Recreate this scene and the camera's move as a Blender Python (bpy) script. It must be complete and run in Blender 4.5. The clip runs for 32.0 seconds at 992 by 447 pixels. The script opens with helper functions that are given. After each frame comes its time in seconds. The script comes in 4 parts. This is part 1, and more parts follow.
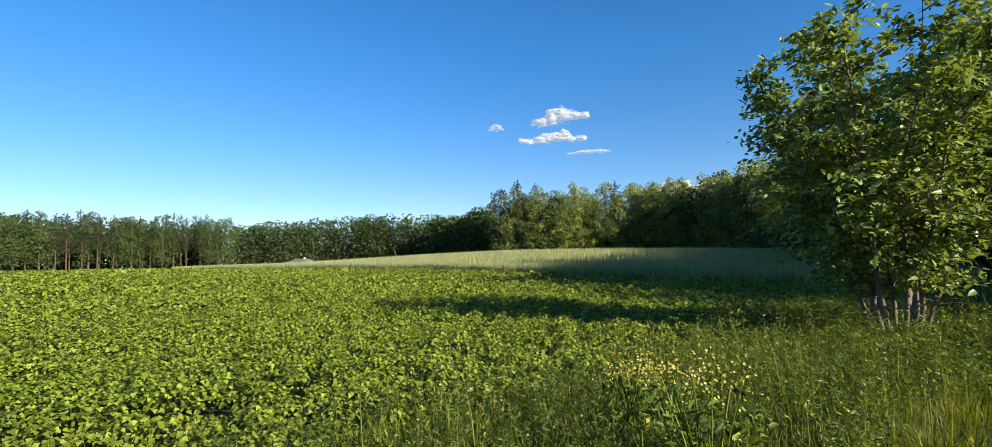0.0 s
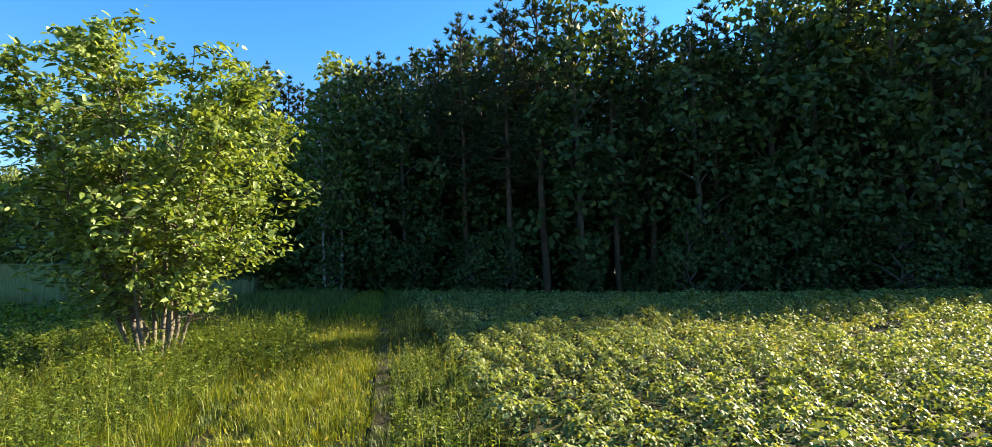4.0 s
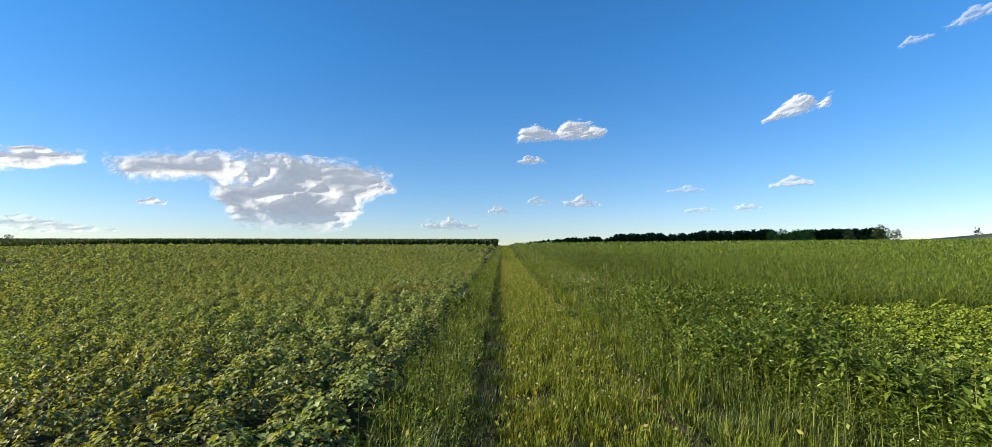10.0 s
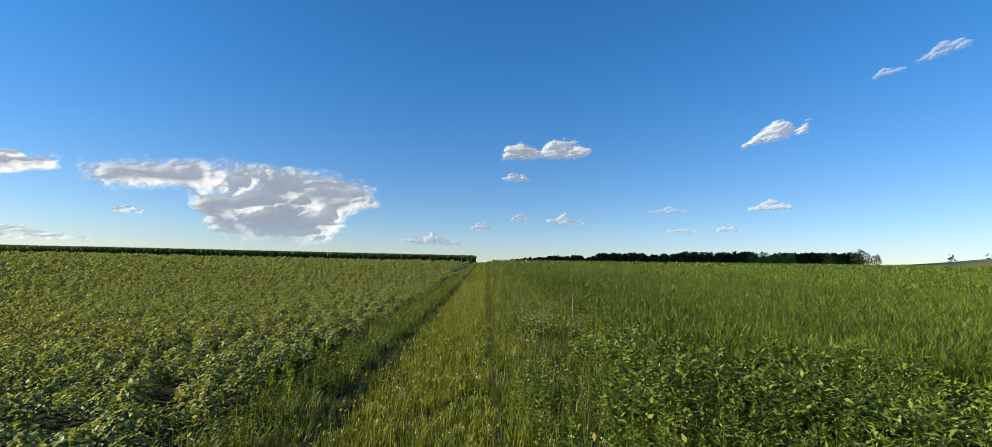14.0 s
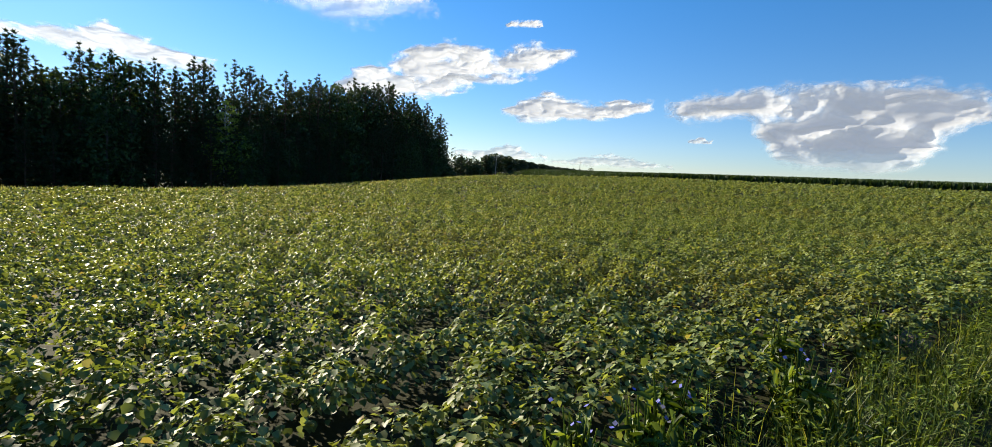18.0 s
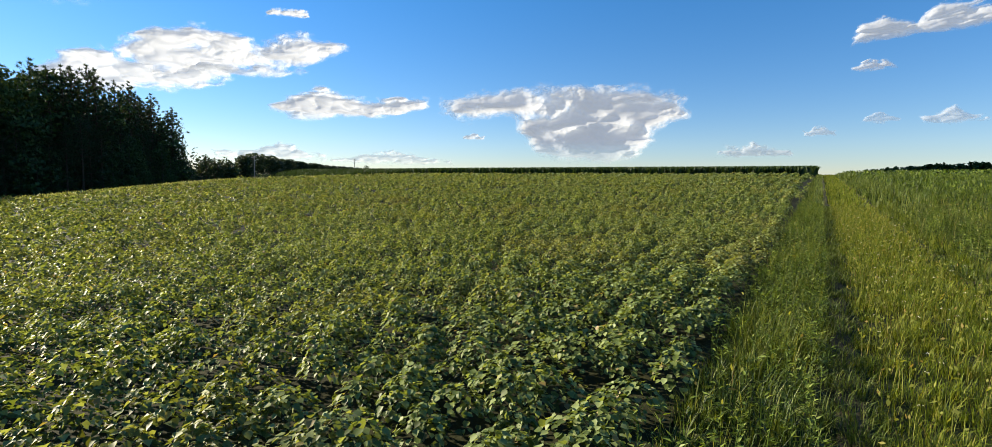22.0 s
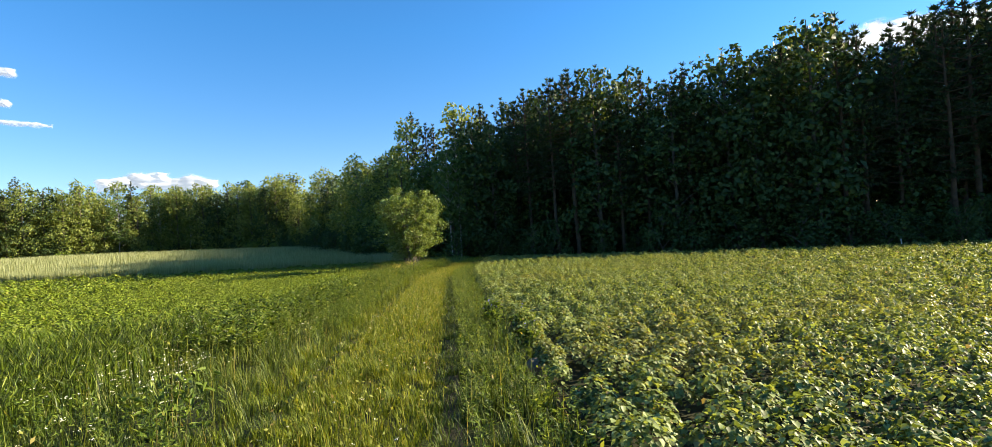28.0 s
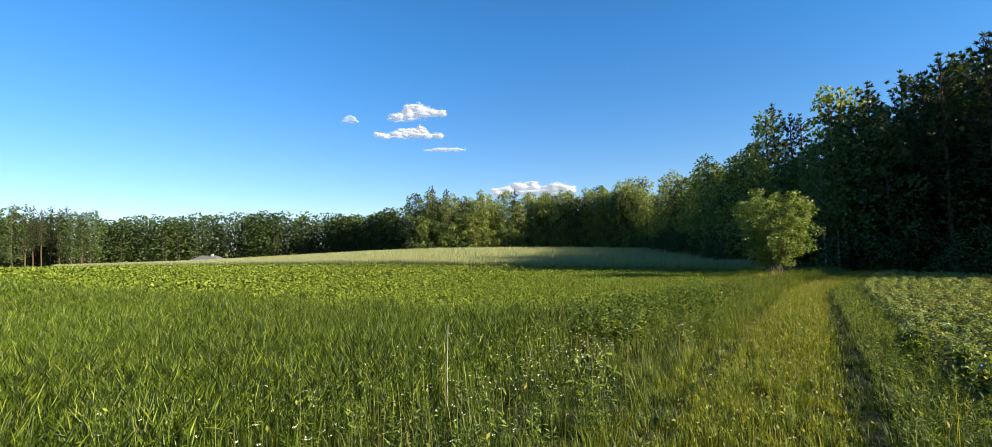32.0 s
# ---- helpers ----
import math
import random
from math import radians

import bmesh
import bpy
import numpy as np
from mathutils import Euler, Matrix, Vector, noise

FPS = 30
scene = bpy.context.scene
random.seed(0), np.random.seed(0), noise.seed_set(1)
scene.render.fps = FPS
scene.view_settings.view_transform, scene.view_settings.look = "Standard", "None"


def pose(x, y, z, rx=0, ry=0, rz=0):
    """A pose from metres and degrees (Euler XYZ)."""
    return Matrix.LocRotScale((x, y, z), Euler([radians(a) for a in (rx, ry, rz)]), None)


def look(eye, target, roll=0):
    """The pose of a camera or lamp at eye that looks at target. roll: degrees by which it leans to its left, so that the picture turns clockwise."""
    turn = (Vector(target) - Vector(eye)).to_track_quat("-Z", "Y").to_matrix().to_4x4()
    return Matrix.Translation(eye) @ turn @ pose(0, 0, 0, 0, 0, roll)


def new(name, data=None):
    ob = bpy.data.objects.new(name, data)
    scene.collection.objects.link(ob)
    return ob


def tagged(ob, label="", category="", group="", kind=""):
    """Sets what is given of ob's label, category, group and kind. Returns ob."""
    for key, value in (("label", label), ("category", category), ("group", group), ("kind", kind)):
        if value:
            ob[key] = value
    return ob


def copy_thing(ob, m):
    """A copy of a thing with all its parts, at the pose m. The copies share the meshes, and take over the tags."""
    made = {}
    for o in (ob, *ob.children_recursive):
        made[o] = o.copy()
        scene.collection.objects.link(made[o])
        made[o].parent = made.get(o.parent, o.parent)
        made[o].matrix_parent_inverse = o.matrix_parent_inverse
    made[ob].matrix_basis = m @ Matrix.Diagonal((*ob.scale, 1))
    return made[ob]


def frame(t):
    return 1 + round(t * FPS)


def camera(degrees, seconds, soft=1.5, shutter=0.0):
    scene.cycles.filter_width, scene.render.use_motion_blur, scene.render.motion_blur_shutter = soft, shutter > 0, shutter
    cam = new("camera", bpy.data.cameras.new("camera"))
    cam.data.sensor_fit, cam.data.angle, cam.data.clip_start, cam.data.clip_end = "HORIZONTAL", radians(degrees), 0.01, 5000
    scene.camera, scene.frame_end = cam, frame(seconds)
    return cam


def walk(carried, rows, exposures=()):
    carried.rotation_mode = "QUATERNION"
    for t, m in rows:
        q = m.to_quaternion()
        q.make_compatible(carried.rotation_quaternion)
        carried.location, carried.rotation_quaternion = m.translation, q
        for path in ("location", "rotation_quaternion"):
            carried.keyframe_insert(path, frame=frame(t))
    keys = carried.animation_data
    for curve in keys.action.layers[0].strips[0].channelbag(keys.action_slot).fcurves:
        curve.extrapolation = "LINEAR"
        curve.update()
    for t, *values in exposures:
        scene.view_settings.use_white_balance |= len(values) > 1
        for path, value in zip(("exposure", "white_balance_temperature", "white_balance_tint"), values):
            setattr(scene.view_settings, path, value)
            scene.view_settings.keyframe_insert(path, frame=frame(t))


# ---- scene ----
# camera: seconds, place, turn in degrees
PATH = [
    (0.0, -0.044, 0.101, 1.501, 93.94, 1.57, -133.39),
    (0.5, -0.110, 0.064, 1.497, 92.42, 1.84, -145.80),
    (1.0, -0.134, -0.013, 1.489, 91.81, 0.94, -156.75),
    (1.5, -0.210, -0.044, 1.494, 91.67, 0.76, -164.99),
    (2.0, -0.279, -0.025, 1.516, 91.39, 0.68, -172.66),
    (2.5, -0.372, 0.032, 1.553, 91.30, 0.89, -179.36),
    (4.5, -0.798, -0.255, 1.622, 94.25, 2.49, 149.46),
    (5.0, -0.842, -0.279, 1.624, 94.44, 2.57, 139.06),
    (5.5, -0.890, -0.290, 1.625, 94.22, 2.04, 127.09),
    (6.0, -0.955, -0.285, 1.605, 93.35, 2.35, 110.28),
    (6.5, -0.941, -0.109, 1.549, 91.47, 1.86, 76.19),
    (7.0, -0.763, 0.113, 1.516, 89.97, -1.06, 39.20),
    (7.5, -0.625, 0.514, 1.520, 90.06, -1.94, 23.25),
    (8.0, -0.605, 1.117, 1.558, 90.84, -2.06, 8.66),
    (8.5, -0.436, 1.738, 1.580, 90.75, -1.35, 2.85),
    (9.0, -0.416, 2.412, 1.612, 92.34, 0.02, -0.07),
    (9.5, -0.336, 3.093, 1.641, 93.04, -1.06, -0.97),
    (10.0, -0.283, 3.775, 1.672, 93.83, -0.02, -1.78),
    (10.5, -0.151, 4.402, 1.687, 92.48, 1.09, -4.40),
    (11.0, -0.008, 4.968, 1.739, 93.61, 3.24, -4.26),
    (11.5, 0.152, 5.575, 1.787, 94.07, 3.22, -6.86),
    (12.0, 0.306, 6.130, 1.816, 95.75, 5.26, -7.04),
    (12.5, 0.502, 6.696, 1.851, 96.24, 3.53, -12.86),
    (13.0, 0.785, 7.232, 1.852, 94.86, 1.45, -11.86),
    (13.5, 1.064, 7.873, 1.856, 94.68, -1.18, -9.14),
    (14.0, 1.313, 8.522, 1.854, 95.75, -1.20, -3.75),
    (14.5, 1.424, 9.207, 1.849, 95.62, -0.25, 2.93),
    (16.5, 1.362, 11.707, 1.796, 93.62, -1.21, 34.97),
    (17.0, 1.141, 12.209, 1.779, 85.55, -1.93, 58.90),
    (17.5, 0.840, 12.706, 1.763, 84.50, -1.08, 64.09),
    (18.0, 0.544, 13.310, 1.759, 84.98, -3.54, 54.25),
    (18.5, 0.279, 14.011, 1.781, 85.94, -4.14, 43.78),
    (19.0, 0.144, 14.760, 1.811, 86.11, -0.28, 38.77),
    (19.5, 0.014, 15.495, 1.847, 85.80, -0.57, 35.93),
    (20.0, -0.050, 16.174, 1.876, 84.82, -2.26, 34.86),
    (20.5, -0.116, 16.835, 1.897, 85.94, -2.93, 35.67),
    (21.0, -0.098, 17.550, 1.926, 83.61, -0.70, 33.77),
    (21.5, -0.093, 18.341, 1.988, 83.39, -0.51, 33.50),
    (22.0, -0.045, 19.105, 2.057, 85.56, -0.77, 30.21),
    (22.5, 0.040, 19.807, 2.113, 85.85, 0.07, 31.80),
    (23.0, 0.061, 20.570, 2.144, 86.04, 1.72, 27.27),
    (23.5, 0.133, 21.272, 2.145, 86.28, 1.15, 26.90),
    (24.0, 0.140, 21.999, 2.157, 86.00, -1.63, 24.95),
    (24.5, 0.198, 22.682, 2.183, 86.58, -1.54, 21.30),
    (26.5, 0.304, 24.345, 2.136, 89.34, 0.73, 69.13),
    (27.0, 0.319, 24.727, 2.126, 88.23, 2.85, 117.07),
    (27.5, 0.249, 24.929, 2.121, 89.38, 4.44, 153.68),
    (28.0, 0.363, 24.781, 2.128, 90.97, 3.77, 172.29),
    (28.5, 0.415, 24.806, 2.160, 91.26, 2.17, 175.18),
    (29.0, 0.427, 24.860, 2.188, 91.45, 1.48, 175.86),
    (29.5, 0.433, 24.869, 2.200, 91.50, 1.24, 175.35),
    (30.0, 0.469, 24.873, 2.205, 91.58, 1.15, 175.31),
    (30.5, 0.609, 24.938, 2.207, 91.97, 1.15, -174.43),
    (31.0, 0.770, 25.005, 2.205, 92.41, 1.30, -162.81),
    (31.5, 0.850, 25.083, 2.211, 92.69, 1.55, -153.28),
    (32.0, 0.819, 25.195, 2.209, 93.04, 1.55, -150.01),
]
EXPOSURES = [
    (0.0, 1.33, 6500, 10), (1.0, 1.78, 6800, 10), (2.0, 2.08, 7200, 10), (2.5, 2.13, 7300, 10), (4.5, 2.28, 6900, 10), (5.2, 2.30, 6600, 10), (6.0, 1.76, 6500, 10), (7.0, 1.38, 6500, 10), (8.5, 1.32, 6500, 10), (13.0, 1.18, 6500, 10),
    (16.5, 1.01, 6500, 10), (17.5, 1.06, 6500, 10), (19.0, 1.26, 6500, 10), (22.0, 1.22, 6600, 10), (23.0, 1.04, 6500, 10), (24.0, 1.02, 6500, 10), (26.5, 0.98, 6600, 10), (27.0, 1.03, 6800, 10), (28.0, 1.83, 7000, 10), (30.0, 1.80, 7000, 10), (31.0, 1.83, 7000, 10), (32.0, 1.50, 6700, 10),
]
cam = camera(88.94, 32.0, soft=0.6)
walk(cam, [(t, pose(*p)) for t, *p in PATH], EXPOSURES)

# ---- sky and sun ----
SUN_AZ, SUN_EL = radians(-96.3), radians(22.7)      # azimuth from +y towards +x
SUN_DIR = Vector((math.sin(SUN_AZ) * math.cos(SUN_EL), math.cos(SUN_AZ) * math.cos(SUN_EL), math.sin(SUN_EL)))
world = bpy.data.worlds.new("evening_sky")
scene.world = world
world.use_nodes = True
wn, wl = world.node_tree.nodes, world.node_tree.links
sky = wn.new("ShaderNodeTexSky")
sky.sky_type = "NISHITA"
sky.sun_disc = False
sky.sun_elevation, sky.sun_rotation = SUN_EL, SUN_AZ
sky.altitude, sky.air_density, sky.dust_density, sky.ozone_density = 150, 1.0, 0.03, 2.0
# the blue of a clear evening, and the bright air round the sun
tint = wn.new("ShaderNodeMixRGB")
tint.blend_type, tint.inputs[0].default_value = "MULTIPLY", 1.0
high = wn.new("ShaderNodeMapRange")
high.inputs["From Min"].default_value, high.inputs["From Max"].default_value = 0.0, 0.38
rise_of = wn.new("ShaderNodeSeparateXYZ")
shade = wn.new("ShaderNodeMixRGB")
shade.inputs[1].default_value, shade.inputs[2].default_value = (0.95, 0.93, 1.15, 1), (0.58, 1.12, 1.46, 1)
wl.new(rise_of.outputs["Z"], high.inputs["Value"])
wl.new(high.outputs[0], shade.inputs[0])
wl.new(shade.outputs[0], tint.inputs[2])
vivid = wn.new("ShaderNodeHueSaturation")
vivid.inputs["Saturation"].default_value = 1.22
wl.new(sky.outputs[0], vivid.inputs["Color"])
wl.new(vivid.outputs[0], tint.inputs[1])
coord = wn.new("ShaderNodeTexCoord")
wl.new(coord.outputs["Generated"], rise_of.inputs[0])
dot = wn.new("ShaderNodeVectorMath")
dot.operation = "DOT_PRODUCT"
dot.inputs[1].default_value = SUN_DIR
wl.new(coord.outputs["Generated"], dot.inputs[0])
clampd = wn.new("ShaderNodeMath")
clampd.operation, clampd.inputs[1].default_value = "MAXIMUM", 0.0
wl.new(dot.outputs["Value"], clampd.inputs[0])
glow = []
for power, gain in ((14.0, 0.25), (160.0, 2.2), (1500.0, 40.0)):
    p = wn.new("ShaderNodeMath")
    p.operation, p.inputs[1].default_value = "POWER", power
    wl.new(clampd.outputs[0], p.inputs[0])
    g = wn.new("ShaderNodeMath")
    g.operation, g.inputs[1].default_value = "MULTIPLY", gain
    wl.new(p.outputs[0], g.inputs[0])
    glow.append(g)
gsum = wn.new("ShaderNodeMath")
gsum.operation = "ADD"
wl.new(glow[0].outputs[0], gsum.inputs[0])
wl.new(glow[1].outputs[0], gsum.inputs[1])
glare = wn.new("ShaderNodeMath")
glare.operation = "ADD"
wl.new(gsum.outputs[0], glare.inputs[0])
wl.new(glow[2].outputs[0], glare.inputs[1])
both = wn.new("ShaderNodeMixRGB")
both.blend_type, both.inputs[0].default_value = "ADD", 1.0
wl.new(tint.outputs[0], both.inputs[1])
wl.new(glare.outputs[0], both.inputs[2])
bg = wn["Background"]
bg.inputs[1].default_value = 0.053
wl.new(both.outputs[0], bg.inputs[0])

sun_data = bpy.data.lights.new("sun", "SUN")
sun_data.energy, sun_data.angle, sun_data.color = 5.0, radians(0.55), (1.0, 0.89, 0.68)
sun = new("sun", sun_data)
sun.matrix_world = look(SUN_DIR * 300, (0, 0, 0))

rng = np.random.default_rng(7)


# ---- the lie of the land ----
def smooth(a, b, v):
    t = np.clip((np.asarray(v, float) - a) / (b - a), 0, 1)
    return t * t * (3 - 2 * t)


def land(x, y):
    """Height of the bare ground."""
    x, y = np.asarray(x, float), np.asarray(y, float)
    z = np.where(y > 0, 0.0227 * np.minimum(y, 150) + 0.014 * np.clip(y - 30, 0, 110) + 0.012 * np.clip(y - 150, 0, 200), 0.012 * np.maximum(y, -12) + 0.033 * np.clip(y + 12, -23, 0) - 0.004 * np.clip(-35 - y, 0, 300))
    z = z - (2.3 + 2.5 * (1 - smooth(-32, -6, y))) * np.clip((-x - 4) / 62, 0, 1) ** 1.05 * (1 - smooth(10, 70, y))
    crest = -54 - 0.3 * np.clip(y - 5, 0, 100)
    z = z - 0.15 * np.clip(crest - x, 0, 48) * smooth(-24, -4, y) * (1 - smooth(100, 140, y))
    z = z + 0.0095 * np.clip(x, 0, 260) * smooth(10, 90, y)
    z = z + 2.7 * np.exp(-((x - 66) / 62) ** 2 - ((y + 79) / 30) ** 2)
    z = z + 17 * np.exp(-((x - 372) / 105) ** 2 - ((y - 225) / 80) ** 2)
    z = z + 1.2 * smooth(40, 130, x) * (1 - smooth(-20, 30, y))
    z = z + 0.02 * np.sin(x * 0.9 + 1.3) * np.sin(y * 0.7) * (np.abs(x) > 3)
    return z


def rut(y):
    """x of the track's western wheel rut."""
    y = np.asarray(y, float)
    return np.where(y > 0, -0.58 + 0.042 * y, -0.58 + 0.165 * y)


WEST_EDGE, EAST_RUT = -1.1, 1.72                     # from the western rut


def east_verge(y):
    """x at which the eastern crops begin."""
    y = np.asarray(y, float)
    return np.where(y < 15.5, np.interp(y, [-50, 2, 10, 11.5, 13, 14.5, 15.5], [3.35, 3.6, 4.4, 4.6, 5.5, 6.6, 5.6]), 4.0 + 0.04 * y)


def cereal_line(x):
    return 16.0 - 0.13 * np.asarray(x, float)


def rye_line(x):
    """y at which the tall rye begins (south of it)."""
    x = np.asarray(x, float)
    return np.interp(x, [0, 8, 25, 42, 62, 92, 126, 175], [-33, -34.5, -39, -43, -45, -41, -33, -31])


WOOD_FRONT = [(-3, -36), (-14, -32), (-26, -28), (-38, -22), (-54, -17.2), (-80, -12.5)]
WOOD_FAR = [(-98, -12), (-100, 6), (-99, 24), (-108, 46), (-119, 68), (-136, 96)]


def line_y(line, x):
    pts = sorted(line)
    return np.interp(x, [p[0] for p in pts], [p[1] for p in pts])


def west_field(x, y):
    """True where the western broad-leaved crop grows."""
    front = line_y(WOOD_FRONT, x) + 3.0
    far = np.interp(y, [p[1] for p in WOOD_FAR], [p[0] for p in WOOD_FAR]) + 4
    return (x < rut(y) + WEST_EDGE + 0.04) & (y > np.where(x > -80, front, -14)) & (x > np.where(y < 96, far, -132 - (y - 96) * 0.9))


# ---- meshes ----
def mesh_of(name, verts, faces, material, smooth_faces=False, index=None):
    """A mesh from arrays; faces is (n, 3) or (n, 4)."""
    verts, faces = np.asarray(verts, np.float32), np.asarray(faces, np.int32)
    me = bpy.data.meshes.new(name)
    n, k = faces.shape
    me.vertices.add(len(verts))
    me.vertices.foreach_set("co", verts.ravel())
    me.loops.add(n * k)
    me.loops.foreach_set("vertex_index", faces.ravel())
    me.polygons.add(n)
    me.polygons.foreach_set("loop_start", np.arange(0, n * k, k, dtype=np.int32))
    me.polygons.foreach_set("loop_total", np.full(n, k, np.int32))
    if smooth_faces:
        me.polygons.foreach_set("use_smooth", np.ones(n, bool))
    for m in (material if isinstance(material, (list, tuple)) else [material]):
        me.materials.append(m)
    if index is not None:
        me.polygons.foreach_set("material_index", np.asarray(index, np.int32))
    me.update(calc_edges=True)
    return me


def joined(pieces):
    """Puts (verts, faces) pieces together."""
    vs, fs, base = [], [], 0
    for v, f in pieces:
        vs.append(v)
        fs.append(f + base)
        base += len(v)
    return np.concatenate(vs), np.concatenate(fs)


def part(name, me, parent=None, label=""):
    ob = new(name, me)
    ob.parent = parent
    return tagged(ob, label)


def bm_part(name, bm, material, parent=None, label=""):
    me = bpy.data.meshes.new(name)
    bm.to_mesh(me)
    bm.free()
    me.materials.append(material)
    return part(name, me, parent, label)


def empty(name, m, label, category, group="", kind=""):
    ob = new(name)
    ob.empty_display_size = 0.2
    ob.matrix_world = m
    return tagged(ob, label, category, group, kind)


def blades(pos, height, width, lean, droop=0.35, yaw=None):
    """Bent grass blades, three triangles each, standing at pos (n, 3)."""
    n = len(pos)
    yaw = rng.uniform(0, 2 * np.pi, n) if yaw is None else yaw
    face = np.stack([np.cos(yaw), np.sin(yaw), np.zeros(n)], 1)
    side = np.stack([-np.sin(yaw), np.cos(yaw), np.zeros(n)], 1)
    h, w, l = (np.broadcast_to(np.asarray(v, float), (n,)) for v in (height, width, lean))
    up = np.array([0, 0, 1.0])
    mid = pos + up * (h * 0.58)[:, None] + face * (l * h * 0.35)[:, None]
    tip = pos + up * (h * (1 - droop * np.minimum(l, 1.2) * 0.5))[:, None] + face * (l * h)[:, None]
    s = side * (w / 2)[:, None]
    v = np.stack([pos - s, pos + s, mid - s * 0.85, mid + s * 0.85, tip], 1).reshape(-1, 3)
    b = (np.arange(n) * 5)[:, None]
    f = np.concatenate([b + [0, 1, 3], b + [0, 3, 2], b + [2, 3, 4]])
    return v, f


def leaves(pos, size, tilt=0.5, narrow=0.85, fold=0.22, full=True):
    """Folded leaves round pos (n, 3), 4 triangles each (2 where not full)."""
    n = len(pos)
    yaw = rng.uniform(0, 2 * np.pi, n)
    pitch = rng.normal(-0.1, tilt, n)
    roll = rng.normal(0, tilt, n)
    size = np.broadcast_to(np.asarray(size, float), (n,))
    a = np.stack([np.cos(yaw) * np.cos(pitch), np.sin(yaw) * np.cos(pitch), np.sin(pitch)], 1)
    s0 = np.stack([-np.sin(yaw), np.cos(yaw), np.zeros(n)], 1)
    up0 = np.cross(a, s0)
    s = s0 * np.cos(roll)[:, None] + up0 * np.sin(roll)[:, None]
    up = np.cross(a, s)
    L = size[:, None]
    base, tip = pos - a * L * 0.45, pos + a * L * 0.55
    wv, dv = s * L * narrow * 0.5, up * L * fold
    if full:
        l1, l2 = pos - a * L * 0.34 - wv * 0.9 + dv * 0.6, pos + a * L * 0.14 - wv * 0.86 + dv * 0.45
        r1, r2 = pos - a * L * 0.34 + wv * 0.9 + dv * 0.6, pos + a * L * 0.14 + wv * 0.86 + dv * 0.45
        v = np.stack([base, l1, l2, tip - dv * 0.6, r2, r1], 1).reshape(-1, 3)
        b = (np.arange(n) * 6)[:, None]
        f = np.concatenate([b + [0, 2, 1], b + [0, 3, 2], b + [0, 4, 3], b + [0, 5, 4]])
    else:
        v = np.stack([base, pos - wv, tip, pos + wv], 1).reshape(-1, 3)
        b = (np.arange(n) * 4)[:, None]
        f = np.concatenate([b + [0, 3, 1], b + [1, 3, 2]])
    return v, f


def leaves_to(pos, axis, normal, size, narrow=0.8, fold=0.12, full=False):
    """Leaves that lie along axis and face normal: a folded kite of 2 triangles, or a heart of 4."""
    n = len(pos)
    axis = axis / np.maximum(np.linalg.norm(axis, axis=1, keepdims=True), 1e-6)
    side = np.cross(normal, axis)
    side /= np.maximum(np.linalg.norm(side, axis=1, keepdims=True), 1e-6)
    up = np.cross(axis, side)
    L = np.broadcast_to(np.asarray(size, float), (n,))[:, None]
    wv, dv = side * L * narrow * 0.5, up * L * fold
    base, tip = pos - axis * L * 0.42, pos + axis * L * 0.58 - dv
    if full:
        l1, l2 = pos - axis * L * 0.36 - wv * 0.85 + dv * 0.4, pos + axis * L * 0.1 - wv + dv * 0.5
        r1, r2 = pos - axis * L * 0.36 + wv * 0.85 + dv * 0.4, pos + axis * L * 0.1 + wv + dv * 0.5
        v = np.stack([base, l1, l2, tip, r2, r1], 1).reshape(-1, 3)
        b = (np.arange(n) * 6)[:, None]
        f = np.concatenate([b + [0, 2, 1], b + [0, 3, 2], b + [0, 4, 3], b + [0, 5, 4]])
    else:
        v = np.stack([base, pos - wv - axis * L * 0.08 + dv, tip, pos + wv - axis * L * 0.08 + dv], 1).reshape(-1, 3)
        b = (np.arange(n) * 4)[:, None]
        f = np.concatenate([b + [0, 2, 1], b + [0, 3, 2]])
    return v, f


def tube(points, radii, sides=7):
    """A tapered limb along points."""
    points = np.asarray(points, float)
    vs, fs = [], []
    for i, (p, r) in enumerate(zip(points, radii)):
        d = points[min(i + 1, len(points) - 1)] - points[max(i - 1, 0)]
        d /= max(np.linalg.norm(d), 1e-9)
        a = np.cross(d, (0.3, 0.9, 0.1))
        a /= np.linalg.norm(a)
        b = np.cross(d, a)
        for k in range(sides):
            w = 2 * np.pi * k / sides
            vs.append(p + r * (a * np.cos(w) + b * np.sin(w)))
    for i in range(len(points) - 1):
        for k in range(sides):
            q, k2 = i * sides, (k + 1) % sides
            fs += [(q + k, q + k2, q + sides + k2), (q + k, q + sides + k2, q + sides + k)]
    return np.array(vs), np.array(fs)


# ---- materials ----
def material(name):
    m = bpy.data.materials.new(name)
    m.use_nodes = True
    return m, m.node_tree.nodes, m.node_tree.links, m.node_tree.nodes["Principled BSDF"]


def ramp(nodes, stops):
    r = nodes.new("ShaderNodeValToRGB")
    while len(r.color_ramp.elements) < len(stops):
        r.color_ramp.elements.new(0.5)
    for e, (at, col) in zip(r.color_ramp.elements, stops):
        e.position, e.color = at, (*col, 1)
    return r


